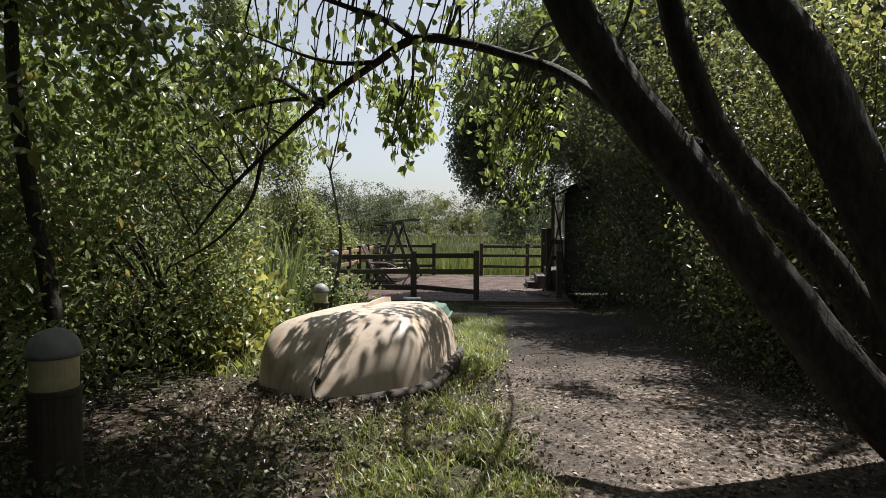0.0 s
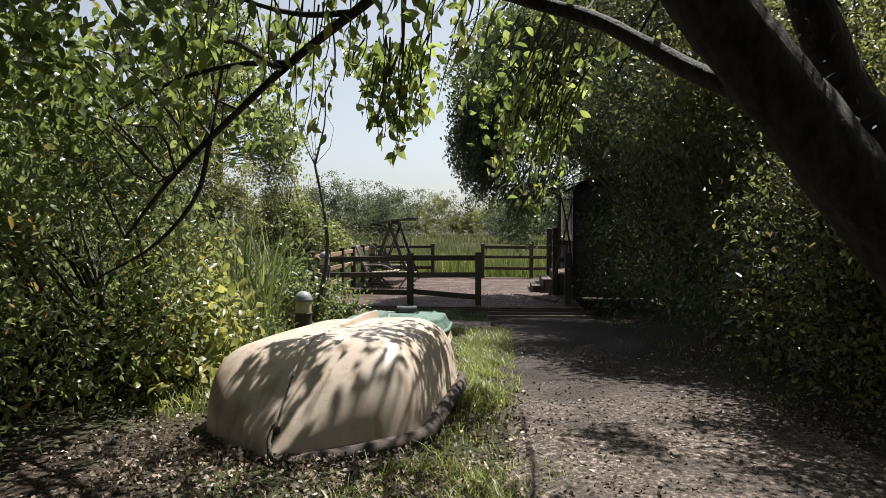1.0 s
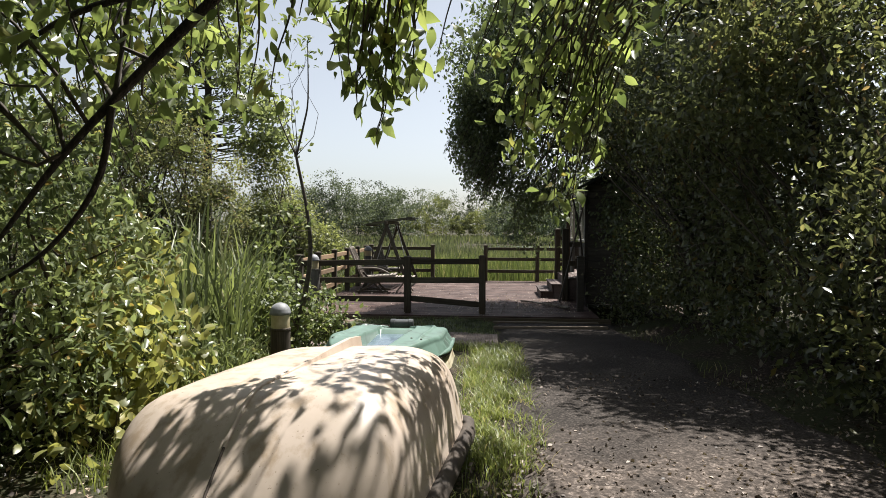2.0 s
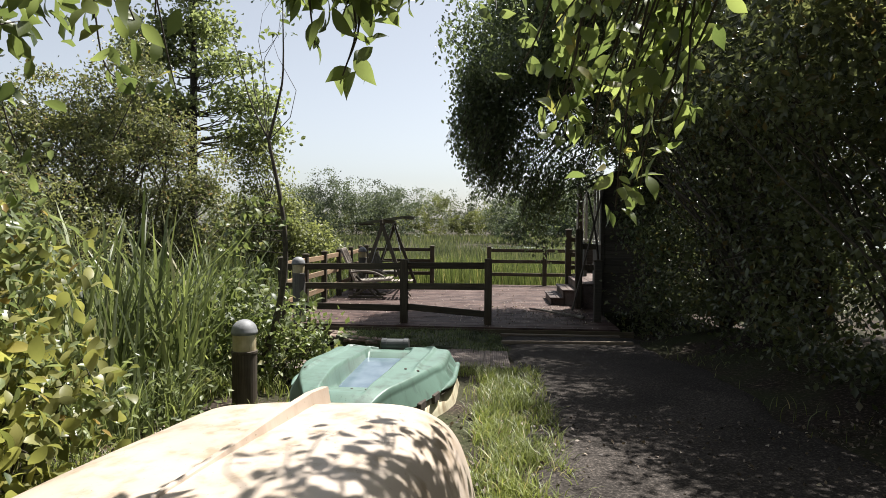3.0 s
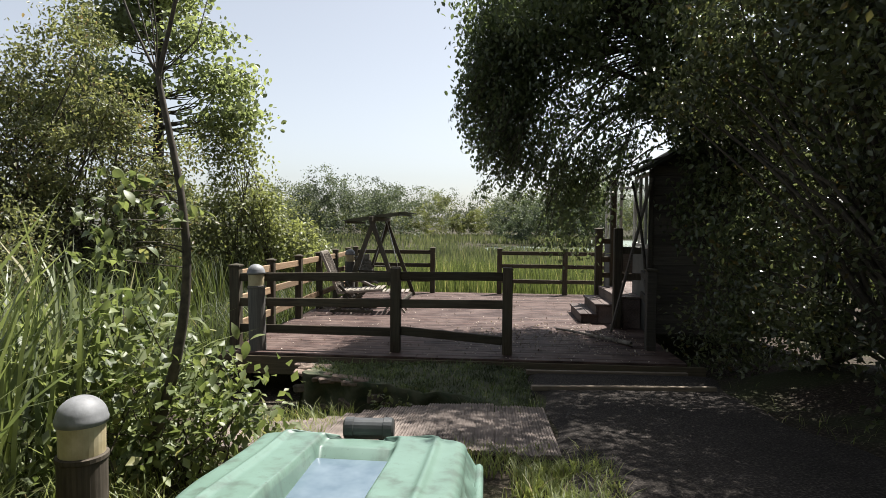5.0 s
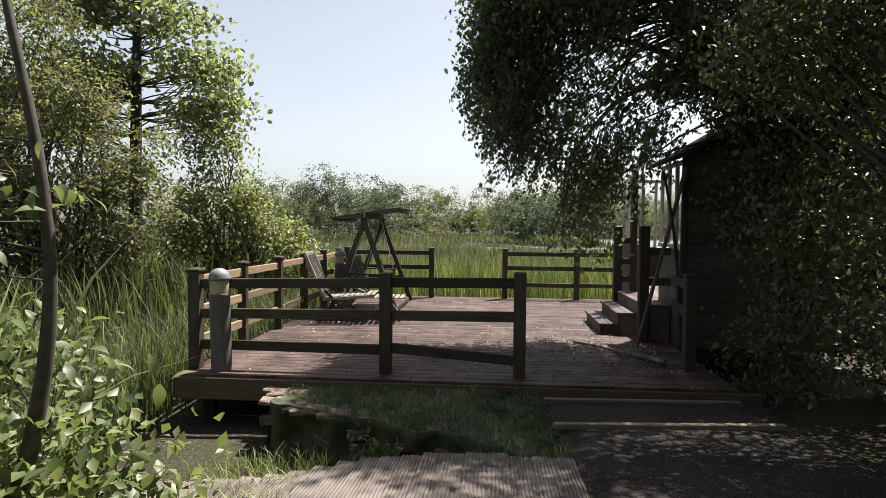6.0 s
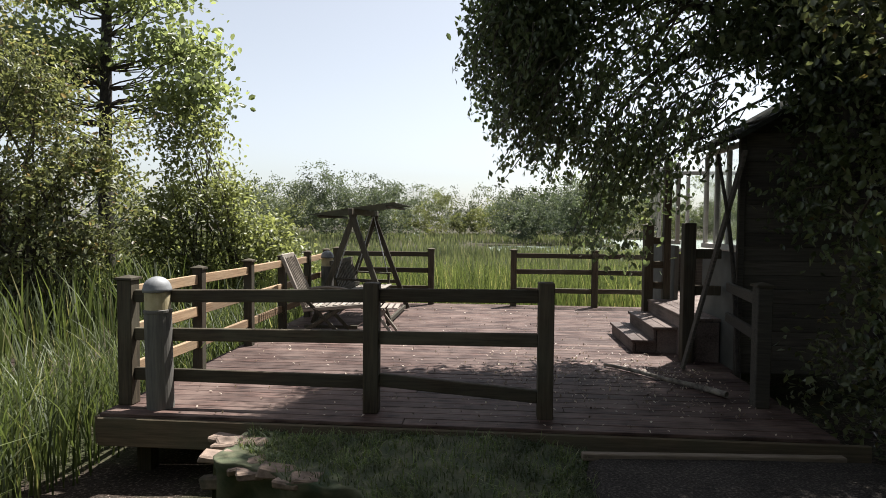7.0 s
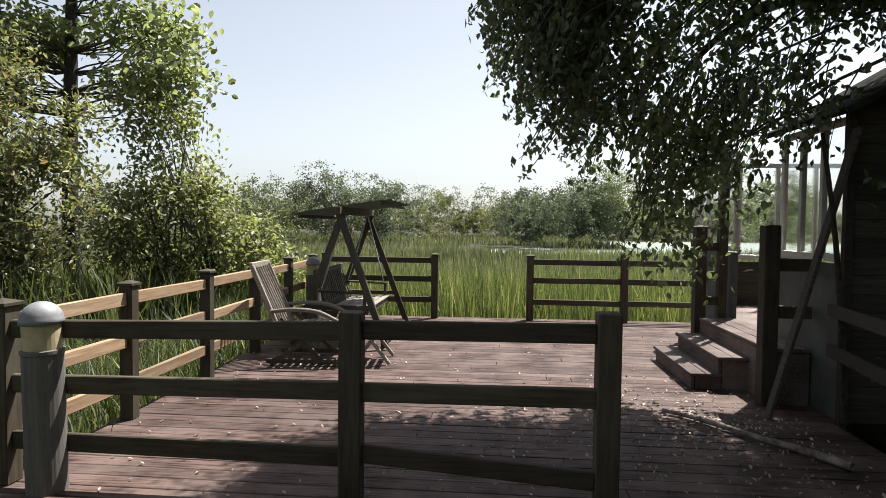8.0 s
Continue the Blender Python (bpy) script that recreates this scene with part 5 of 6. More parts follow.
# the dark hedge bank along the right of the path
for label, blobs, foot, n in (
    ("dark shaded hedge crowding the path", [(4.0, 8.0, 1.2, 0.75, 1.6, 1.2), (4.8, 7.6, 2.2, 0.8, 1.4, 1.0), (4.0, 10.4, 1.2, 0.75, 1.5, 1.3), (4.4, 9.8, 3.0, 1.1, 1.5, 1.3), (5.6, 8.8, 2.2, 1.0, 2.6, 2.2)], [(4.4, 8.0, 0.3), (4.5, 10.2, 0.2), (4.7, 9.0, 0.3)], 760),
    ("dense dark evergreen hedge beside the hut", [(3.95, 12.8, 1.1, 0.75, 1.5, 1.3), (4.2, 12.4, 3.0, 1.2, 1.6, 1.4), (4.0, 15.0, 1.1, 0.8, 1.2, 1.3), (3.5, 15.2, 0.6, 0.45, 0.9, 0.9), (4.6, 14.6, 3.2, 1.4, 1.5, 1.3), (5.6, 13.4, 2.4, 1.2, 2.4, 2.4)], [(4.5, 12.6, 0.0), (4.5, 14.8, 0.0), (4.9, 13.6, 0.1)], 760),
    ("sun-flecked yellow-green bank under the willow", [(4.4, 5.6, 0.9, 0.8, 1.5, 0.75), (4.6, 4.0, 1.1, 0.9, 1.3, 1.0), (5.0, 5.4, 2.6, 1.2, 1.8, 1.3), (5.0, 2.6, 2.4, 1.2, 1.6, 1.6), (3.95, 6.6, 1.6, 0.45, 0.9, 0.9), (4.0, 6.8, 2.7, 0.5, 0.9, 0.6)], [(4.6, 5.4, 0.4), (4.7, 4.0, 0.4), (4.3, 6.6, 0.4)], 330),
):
    # The flecked bank gets the sunlit leaf colour, the other two the dark one.
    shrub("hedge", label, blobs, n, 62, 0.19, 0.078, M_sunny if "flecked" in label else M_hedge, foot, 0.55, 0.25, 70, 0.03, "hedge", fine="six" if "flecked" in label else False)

shrub("hedge", "brownish sun-flecked shrub growing through the dark hedge", [(3.5, 7.0, 1.5, 0.5, 0.9, 1.1), (3.8, 7.6, 2.4, 0.5, 0.7, 0.7), (3.6, 6.6, 2.9, 0.5, 0.6, 0.5)],
      190, 56, 0.19, 0.05, M_brown_sallow, [(4.1, 7.2, 0.4), (4.3, 8.0, 0.4)], 0.5, 0.2, 70, 0.016, "hedge", fine="six")

shrub("hedge", "tall dark overhanging shrub by the hut", [(3.5, 13.2, 3.7, 0.9, 0.9, 0.8), (4.4, 13.6, 4.4, 1.2, 1.0, 0.8), (3.7, 12.5, 3.4, 0.7, 0.7, 0.7), (4.1, 11.0, 3.8, 0.6, 0.8, 0.8), (3.0, 14.1, 3.1, 0.7, 0.5, 0.45), (3.3, 14.1, 3.8, 0.7, 0.5, 0.45), (3.0, 14.1, 3.1, 0.7, 0.5, 0.45), (3.3, 14.1, 3.8, 0.7, 0.5, 0.45)],
      270, 60, 0.17, 0.08, M_hedge, [(4.4, 13.2, 0.1), (4.5, 12.4, 0.2)], 0.55, 0.3, 60, 0.03, "hedge")

shrub("hedge", "dark leafy boughs overhanging the path's bend", [(3.1, 10.0, 2.9, 0.6, 0.7, 0.6), (2.8, 10.9, 3.4, 0.6, 0.7, 0.5)],
      60, 60, 0.16, 0.08, M_hedge, [(4.3, 9.0, 0.3), (4.4, 10.0, 0.2)], 0.55, 0.3, 12, 0.016, "hedge")

# taller trees over the hedge, with unseen high clumps added to shade the path
for label, line, blobs, n, mat in (
    ("tall shady tree leaning over the path", [(5.0, 10.9, 0.3), (4.7, 10.9, 2.0), (4.3, 11.0, 4.0), (4.0, 11.1, 6.0)], [(4.7, 11.9, 5.4, 1.9, 1.2, 1.2), (4.1, 12.0, 4.6, 1.1, 1.2, 0.8), (5.6, 11.4, 5.0, 1.4, 1.2, 1.3), (3.2, 9.95, 4.55, 0.7, 0.5, 0.3), (4.1, 9.9, 4.6, 0.7, 0.5, 0.3), (3.2, 9.95, 4.55, 0.7, 0.5, 0.3), (3.5, 10.8, 4.75, 0.8, 0.7, 0.35), (4.2, 11.0, 4.9, 0.8, 0.9, 0.4), (3.4, 11.9, 4.9, 0.75, 0.7, 0.35)], 150, M_hedge),
    ("tall shady tree behind the hut hedge", [(5.2, 13.2, 0.3), (4.9, 13.2, 2.4), (4.6, 13.3, 4.4), (4.3, 13.4, 6.6)], [(4.9, 13.2, 5.8, 1.7, 1.8, 1.5), (3.9, 13.9, 5.4, 1.1, 1.2, 0.5), (2.6, 14.7, 5.6, 0.9, 0.8, 0.4), (2.6, 14.7, 5.6, 0.9, 0.8, 0.4), (2.5, 13.6, 5.5, 0.9, 0.7, 0.4), (2.5, 13.6, 5.5, 0.9, 0.7, 0.4), (2.5, 13.6, 5.5, 0.9, 0.7, 0.4)], 320, M_hedge),
    ("sunlit tree rising behind the willow stems", [(5.6, 7.4, 0.4), (5.3, 7.4, 2.5), (4.9, 7.3, 4.5), (4.6, 7.2, 6.0)], [(5.4, 8.9, 4.0, 0.9, 1.0, 1.3), (6.4, 7.2, 4.2, 0.9, 1.0, 1.3), (5.9, 9.0, 4.8, 0.8, 1.0, 1.0), (3.7, 9.7, 3.5, 0.8, 0.6, 0.8)], 210, M_brown_sallow),
):
    t = thing("shade_tree", label, "tree")
    tl = trunk(t, line, [0.13, 0.11, 0.085, 0.03])
    cc = in_blobs(blobs, n)
    sub = cc[rng.random(len(cc)) < 0.35]
    twigs(t, nearest_on(tl[8:], sub), sub, 0.022, "limb_work", 0.12, 2.6)
    crown(t, clumped(cc, 60, 0.17), 0.088, mat, 0.55, 0.4)

# the drooping tree over the hut and the deck
droop_tree = thing("drooping_tree", "large dark drooping tree over hut and deck", "tree")
dl = trunk(droop_tree, [(4.0, 15.95, -0.1), (3.9, 16.05, 1.8), (3.45, 16.3, 3.25), (2.95, 16.9, 4.4), (2.6, 17.4, 6.0), (2.4, 17.6, 7.6)], [0.15, 0.12, 0.1, 0.08, 0.055, 0.02])
for line in ([(3.35, 16.4, 3.4), (2.4, 17.2, 4.1), (1.4, 17.7, 4.4), (0.6, 18.0, 3.9)], [(3.4, 16.35, 3.3), (2.5, 17.2, 3.5), (1.9, 17.8, 3.0), (1.5, 18.0, 2.2)], [(2.9, 17.0, 4.4), (1.8, 17.4, 5.6), (0.9, 17.8, 5.8)], [(3.35, 16.4, 3.4), (4.2, 17.6, 4.0), (5.2, 18.2, 3.6)]):
    trunk(droop_tree, line, [0.06, 0.04, 0.025, 0.01], "limb", 18, 8)
db = [(1.05, 17.6, 5.0, 1.5, 1.4, 1.2), (0.4, 17.9, 4.3, 0.8, 0.9, 0.8), (2.3, 17.4, 4.4, 1.3, 1.4, 1.0), (1.85, 17.9, 2.9, 0.8, 0.8, 0.75), (4.0, 17.8, 5.4, 1.0, 1.0, 0.8), (2.6, 17.0, 6.6, 1.9, 1.7, 1.4), (1.2, 18.0, 6.4, 1.2, 1.2, 1.0), (3.7, 15.7, 1.3, 0.6, 0.6, 1.0)]
db += [(0.7, 16.5, 5.6, 1.2, 0.8, 1.0), (1.9, 16.0, 5.3, 1.1, 0.8, 0.9), (0.7, 15.7, 4.9, 0.8, 0.7, 0.5)]
# The second group sits above the view, added to shade deck and block.
cc = np.vstack([in_blobs(db, 520), in_blobs([(3.4, 18.0, 6.7, 1.3, 1.0, 0.5), (2.3, 16.8, 6.7, 1.2, 0.6, 0.5)], 190), in_blobs([(0.55, 17.8, 4.5, 0.85, 0.9, 0.9), (1.1, 17.7, 5.3, 1.1, 1.0, 1.0), (1.25, 17.9, 3.6, 0.75, 0.8, 0.6)], 95), in_blobs([(3.4, 17.0, 4.3, 0.9, 0.8, 0.8), (2.9, 17.2, 3.6, 0.5, 0.6, 0.4)], 85), in_blobs([(3.5, 16.9, 3.2, 0.6, 0.35, 0.35), (4.3, 16.8, 3.6, 0.9, 0.5, 0.5), (5.2, 16.6, 3.5, 0.9, 0.5, 0.7), (4.2, 16.6, 2.6, 0.8, 0.25, 0.5)], 120), in_blobs([(0.45, 17.8, 3.9, 0.6, 0.7, 0.6), (0.95, 17.8, 3.2, 0.6, 0.6, 0.5)], 55), in_blobs([(1.62, 18.0, 1.75, 0.32, 0.3, 0.5), (2.0, 18.2, 2.2, 0.4, 0.4, 0.5)], 12)])
cc = cc * np.array([0.9, 1, 0.92]) + np.array([0.36, -0.7, 0.06])
# The last group here is unseen too, added to darken the near deck.
cc = np.vstack([cc, in_blobs([(3.25, 16.3, 2.95, 0.4, 0.2, 0.35), (3.8, 16.2, 3.1, 0.6, 0.25, 0.5), (4.6, 16.0, 3.0, 0.7, 0.3, 0.8), (3.7, 16.3, 1.9, 0.5, 0.15, 0.6)], 110), in_blobs([(2.2, 18.0, 5.7, 1.1, 0.8, 0.35), (3.4, 17.9, 5.6, 1.0, 0.8, 0.35), (1.5, 17.4, 5.7, 0.7, 0.6, 0.3)], 190)])
sub = cc[rng.random(len(cc)) < 0.4]
twigs(droop_tree, nearest_on(dl[8:], sub), sub, 0.02, "branch_work", 0.1, 2.2)
crown(droop_tree, clumped(cc, 62, 0.165, 0.9), 0.077, M_birch, 0.62, 0.55, "six")
fringe, stems = [], []
for k in range(150):  # hanging tips along the lower edge
    x = rng.uniform(0.1, 2.9)
    y = rng.uniform(16.3, 17.9)
    low = np.interp(x, [-0.1, 0.3, 0.7, 1.1, 1.65, 2.1, 2.9], [3.3, 2.85, 2.4, 2.0, 1.7, 1.9, 2.15]) + rng.uniform(0, 0.6)
    s, q = spray(droop_tree, (x + 0.15, y, low + rng.uniform(0.5, 0.9)), (x - 0.08, y, low), 26, 0.06, M_birch)
    stems.append(s)
    fringe.append(q)
for k in range(150):  # tips that stand out along the open side
    z = rng.uniform(2.25, 4.7)
    y = rng.uniform(16.3, 17.7)
    x = np.interp(z, [2.0, 2.33, 2.86, 3.47, 4.15, 4.7], [0.95, 0.45, 0.32, 0.12, 0.3, 0.25]) + rng.uniform(-0.14, 0.42) + 0.12 * math.sin(4.3 * z + 2 * y)
    s, q = spray(droop_tree, (x + 0.4, y, z + rng.uniform(0.15, 0.4)), (x, y, z - rng.uniform(0.1, 0.3)), 22, 0.06, M_birch)
    stems.append(s)
    fringe.append(q)
for k in range(7):  # one low branch
    s, q = spray(droop_tree, (1.5 + 0.05 * k, 17.0, 2.3), (1.33 + rng.uniform(-0.12, 0.12), 17.1 + rng.uniform(-0.1, 0.1), rng.uniform(1.2, 1.6)), 22, 0.06, M_birch)
    stems.append(s)
    fringe.append(q)
v, f = joined(stems)
child("shoot_fringe", raw_mesh("shoot_fringe", v, f, M_twig, True), droop_tree, kind="stuff")
crown(droop_tree, np.vstack(fringe), 0.075, M_birch, 0.62, 0.7, name="leaf_fringe")

# left of the deck: sallow bushes and a tall alder
shrub("sallow_bush", "yellow-green sallow bush at the reeds' far end",
      [(-4.3, 22.9, 0.7, 0.6, 0.7, 0.55), (-4.9, 23.1, 1.25, 0.7, 0.7, 0.5), (-5.6, 22.9, 1.9, 0.7, 0.7, 0.55), (-6.3, 23.2, 2.5, 0.8, 0.7, 0.6), (-5.8, 23.0, 0.7, 0.9, 0.8, 0.6), (-6.9, 22.8, 1.4, 0.8, 0.8, 0.8), (-6.5, 23.2, 3.5, 0.8, 0.8, 0.45), (-7.1, 23.2, 4.2, 0.7, 0.7, 0.4)],
      270, 40, 0.23, 0.115, M_sallow_bright, [(-5.2, 23.1, -0.5), (-6.2, 23.0, -0.5)], 0.55, 0.1, 60, 0.025, fine="six", up=1.0)
shrub("sallow_bush", "tall brown-green sallow thicket with a dark hollow base",
      [(-7.2, 20.6, 1.9, 1.0, 1.0, 1.2), (-7.6, 20.2, 0.8, 1.0, 0.8, 0.9), (-9.2, 19.6, 1.0, 1.2, 0.9, 1.1), (-8.3, 20.2, 3.0, 1.3, 1.1, 1.5), (-8.8, 20.0, 5.1, 1.0, 0.9, 1.2), (-8.7, 20.0, 6.5, 0.55, 0.6, 0.8), (-10.3, 19.6, 3.0, 1.5, 1.3, 2.0), (-10.6, 19.8, 4.7, 1.2, 1.0, 0.9), (-12.2, 19.0, 2.6, 1.6, 1.5, 2.4), (-7.0, 20.9, 3.0, 0.7, 0.7, 0.7), (-7.7, 20.3, 4.1, 0.7, 0.7, 0.6)],
      880, 60, 0.2, 0.1, M_brown_sallow, [(-8.2, 20.2, -0.5), (-8.9, 20.0, -0.5), (-10.4, 19.7, -0.5), (-7.4, 20.6, -0.5), (-12, 19.2, -0.5)], 0.5, 0.1, 130, 0.035, fine="six")
shrub("sallow_bush", "dark rounded bush at the marsh edge",
      [(-7.6, 15.8, 1.2, 1.2, 1.2, 1.4), (-8.8, 15.2, 1.6, 1.2, 1.2, 1.9)],
      240, 75, 0.2, 0.085, M_brown_sallow, [(-7.6, 16.0, -0.5), (-8.6, 15.4, -0.5)], 0.45, 0.1, 60, 0.03)
alder = thing("alder_tree", "tall open alder tree with a dark straight trunk", "tree")
al = trunk(alder, [(-9.0, 23.9, -0.5), (-9.0, 23.8, 2.0), (-8.95, 23.8, 4.6), (-8.9, 23.8, 7.0), (-8.95, 23.8, 9.6), (-9.0, 23.8, 12.5)], [0.19, 0.16, 0.13, 0.10, 0.07, 0.02], n=30)
ab = [(-6.9, 23.6, 4.5, 1.1, 1.1, 0.45), (-7.2, 23.6, 5.6, 1.1, 1.1, 0.4), (-7.6, 23.6, 6.7, 1.1, 1.1, 0.4), (-10.0, 23.6, 5.6, 1.3, 1.2, 0.5), (-8.9, 23.8, 8.0, 1.2, 1.1, 0.6), (-10.2, 23.6, 7.2, 1.1, 1.1, 0.5), (-8.9, 23.8, 9.6, 1.1, 1.1, 0.7), (-8.9, 23.8, 11.3, 0.8, 0.8, 0.9), (-11.2, 23.4, 4.6, 1.3, 1.2, 0.8)]
cc = in_blobs(ab, 330)
sub = cc[rng.random(len(cc)) < 0.6]
twigs(alder, nearest_on(al[8:], sub - np.array([0, 0, 0.6])), sub, 0.024, "limb_work", -0.05, 3.0)
crown(alder, clumped(cc, 44, 0.3, 0.55), 0.15, M_alder, 0.7, 0.1, "six")

# slim sapling and brambles by the second bollard
slim = thing("slim_sapling", "slim forked sapling with sparse leaves", "tree")
sl = trunk(slim, [(-1.5, 11.0, -0.1), (-1.51, 11.0, 0.214), (-1.36, 11.0, 0.75), (-1.28, 11.0, 1.3), (-1.317, 11.0, 1.82), (-1.45, 11.0, 2.5)], [0.045, 0.04, 0.033, 0.027, 0.022, 0.017], seg=9, mat=M_twig)
trunk(slim, [(-1.45, 11.0, 2.5), (-1.35, 11.0, 2.9), (-1.297, 11.0, 3.2), (-1.3, 11.0, 3.9)], [0.016, 0.013, 0.010, 0.005], "limb", 10, 7, mat=M_twig)
trunk(slim, [(-1.45, 11.0, 2.5), (-1.62, 11.0, 2.85), (-1.702, 11.0, 3.1), (-1.85, 11.05, 3.6)], [0.010, 0.008, 0.007, 0.003], "limb", 10, 7, mat=M_twig)
cc = np.vstack([in_blobs([(-1.55, 11.0, 1.6, 0.5, 0.4, 0.35)], 12), in_blobs([(-1.5, 11.0, 3.9, 0.4, 0.4, 0.4)], 6)])
twigs(slim, nearest_on(sl, cc), cc, 0.005, "branch_work")
crown(slim, clumped(cc, 12, 0.09, 0.25), 0.085, M_bramble, 0.55, 0.1, True, up=1.2)
shrub("bramble", "leafy bramble spilling toward the deck edge",
      [(-1.25, 11.05, 0.4, 0.4, 0.3, 0.5), (-1.6, 11.1, 0.5, 0.4, 0.3, 0.55), (-1.0, 11.2, 0.2, 0.3, 0.25, 0.3)],
      80, 24, 0.11, 0.08, M_bramble, [(-1.5, 11.1, -0.1), (-1.3, 11.1, -0.1)], 0.6, 0.1, 40, 0.008, "bramble", up=1.0)
shrub("bramble", "low nettle and bramble growth among reeds",
      [(-2.3, 10.6, 0.2, 0.6, 0.7, 0.5), (-1.9, 9.2, 0.3, 0.5, 0.7, 0.4)],
      80, 30, 0.14, 0.07, M_bramble, [(-2.4, 10.5, -0.2), (-2.8, 12, -0.4)], 0.5, 0.1, 40, 0.008, "bramble", up=1.0)

shrub("elder", "spreading elder with pale flat leaf layers",
      [(-2.2, 11.6, 0.75, 0.7, 0.6, 0.3), (-1.75, 11.3, 1.15, 0.45, 0.35, 0.15), (-2.7, 12.4, 0.6, 0.6, 0.6, 0.35)],
      60, 15, 0.12, 0.105, M_bramble, [(-2.1, 11.6, -0.35), (-1.7, 11.4, -0.2)], 0.5, 0.05, 40, 0.008, "shrub", up=1.6, fine=True)

nettle = thing("nettle", "small pale-leaved nettle before the mossy block", "plant")
stems, at = [], []
for k in range(5):
    a = np.array([-0.5 + 0.05 * k, 13.2 + rng.uniform(-0.05, 0.05), -0.33])
    line = curve([a, a + np.array([0.02 * (k - 2), 0, 0.15]), a + np.array([0.045 * (k - 2), rng.uniform(-0.03, 0.03), rng.uniform(0.22, 0.36)])], 8)
    stems.append(tube_arrays(line, np.linspace(0.004, 0.002, 8), 5))
    at.append(np.repeat(line[2:], 3, axis=0) + rng.normal(0, 0.022, (18, 3)))
v, f = joined(stems)
child("stem", raw_mesh("stem", v, f, M_twig, True), nettle)
crown(nettle, np.vstack(at), 0.06, M_sallow_bright, 0.55, 0.1, True, up=1.0)
dead = thing("dead_branches", "bare pale dead branches caught in the hedge", "branch")
made = []
for k in range(11):
    a = np.array([3.9 + rng.uniform(-0.1, 0.3), 12.0 + rng.uniform(-0.5, 0.5), 1.2 + 0.08 * k])
    b = a + np.array([-rng.uniform(0.4, 0.8), rng.uniform(-0.5, 0.3), rng.uniform(-0.25, 0.2)])
    made.append(tube_arrays(curve([a, (a + b) / 2 + rng.normal(0, 0.06, 3), b], 9), np.linspace(0.012, 0.003, 9), 5, 0.1))
v, f = joined(made)
child("twig", raw_mesh("twig", v, f, M_fallen, True), dead, kind="stuff")

# ---- reeds and grass ----


def scatter(n, x0, x1, y0, y1, keep=None):
    p = np.stack([rng.uniform(x0, x1, n), rng.uniform(y0, y1, n)], 1)
    if keep is not None:
        p = p[keep(p[:, 0], p[:, 1])]
    return np.column_stack([p, lie(p[:, 0], p[:, 1]) - 0.02])


def growth(name, label, sets, mat):
    v, f = joined([blade_arrays(*s) for s in sets])
    return tagged(new(name, raw_mesh(name, v, f, mat)), label, name.replace("_", " "), kind="stuff")


bank = lambda x, y: (x < -1.55 - 0.35 * np.sin(y * 1.3) - 1.75 * smooth01(11.3, 13.0, y)) & ((x < -2.98) | (y < 14.4))
near_bank = lambda x, y: bank(x, y) & (y < 12.4)
growth("reed_bed", "tall broad-bladed green reeds by the boats", [
    (scatter(1500, -8, -1.5, 8.6, 12.6, near_bank), 1.7, 0.028, 0.4, 4),
    (scatter(800, -4.4, -1.7, 8.8, 12.6, near_bank), 1.9, 0.036, 0.5, 5),
    (scatter(650, -4.2, -1.9, 8.6, 12.0, near_bank), 1.35, 0.04, 0.85, 6),
    (scatter(4200, -4.0, -1.4, 8.6, 12.6, near_bank), 0.6, 0.014, 0.8, 3),
], M_reed)
growth("bank_grass", "long green grass along the deck's side", [
    (scatter(2000, -5.0, -2.2, 12.2, 15.5, bank), 1.0, 0.014, 0.6, 4),
    (scatter(1000, -5.0, -2.2, 12.2, 15.5, bank), 0.55, 0.02, 0.9, 4),
    (scatter(900, -8, -4.6, 12.4, 22.5), 1.5, 0.028, 0.4, 4),
    (scatter(3000, -4.6, -2.98, 14.0, 22.5), 1.0, 0.017, 0.6, 4),
    (scatter(2000, -14, -6, 9, 24), 1.6, 0.035, 0.4, 3),
], M_bank)
growth("marsh_reeds", "bright green reed marsh behind the deck", [
    (scatter(15000, -9, 9, 22.0, 26.5), 1.2, 0.02, 0.3, 3),
    (scatter(7000, -14, 14, 26.0, 31), 0.85, 0.028, 0.3, 3),
], M_marsh)
growth("sedge_marsh", "dull grey-green sedge flats across the marsh", [
    (scatter(17000, -26, 26, 30, 52, lambda x, y: (y < 50) | (x < -2)), 0.62, 0.05, 0.3, 2),
    (scatter(5000, -4, 30, 42, 51), 0.95, 0.06, 0.3, 2),
    (scatter(15000, -45, 50, 44, 80, lambda x, y: ((y < 51) | (y > 75) | (x < -2.5)) & ~((y > 68) & (x > 14))), 0.62, 0.085, 0.3, 2),
    (scatter(15000, -90, 90, 75, 125, lambda x, y: (x < 14) | (y > 111)), 0.8, 0.16, 0.25, 2),
], M_sedge)
lawn = lambda x, y: rng.random(len(x)) < np.clip(0.12 + 0.9 * (np.sin(x * 3.1 + 1) * np.cos(y * 2.3) > 0.1), 0, 1)
verge = lambda x, y: np.abs(x - (0.92 + 0.42 * smooth01(6.5, 3.6, y) + 0.06 * np.sin(3 * y))) < 0.26 * rng.random(len(x)) + 0.08
tuft = lambda x, y: (np.sin(x * 9 + 2 * np.sin(y * 3.1)) * np.cos(y * 7 + np.sin(x * 5)) > rng.uniform(-0.9, 0.9, len(x)))
bare = lambda x, y: (np.abs(x + 1.15) < 0.55 + 0.1 * np.sin(5 * y)) & (y > 8.2) & (y < 10.4)
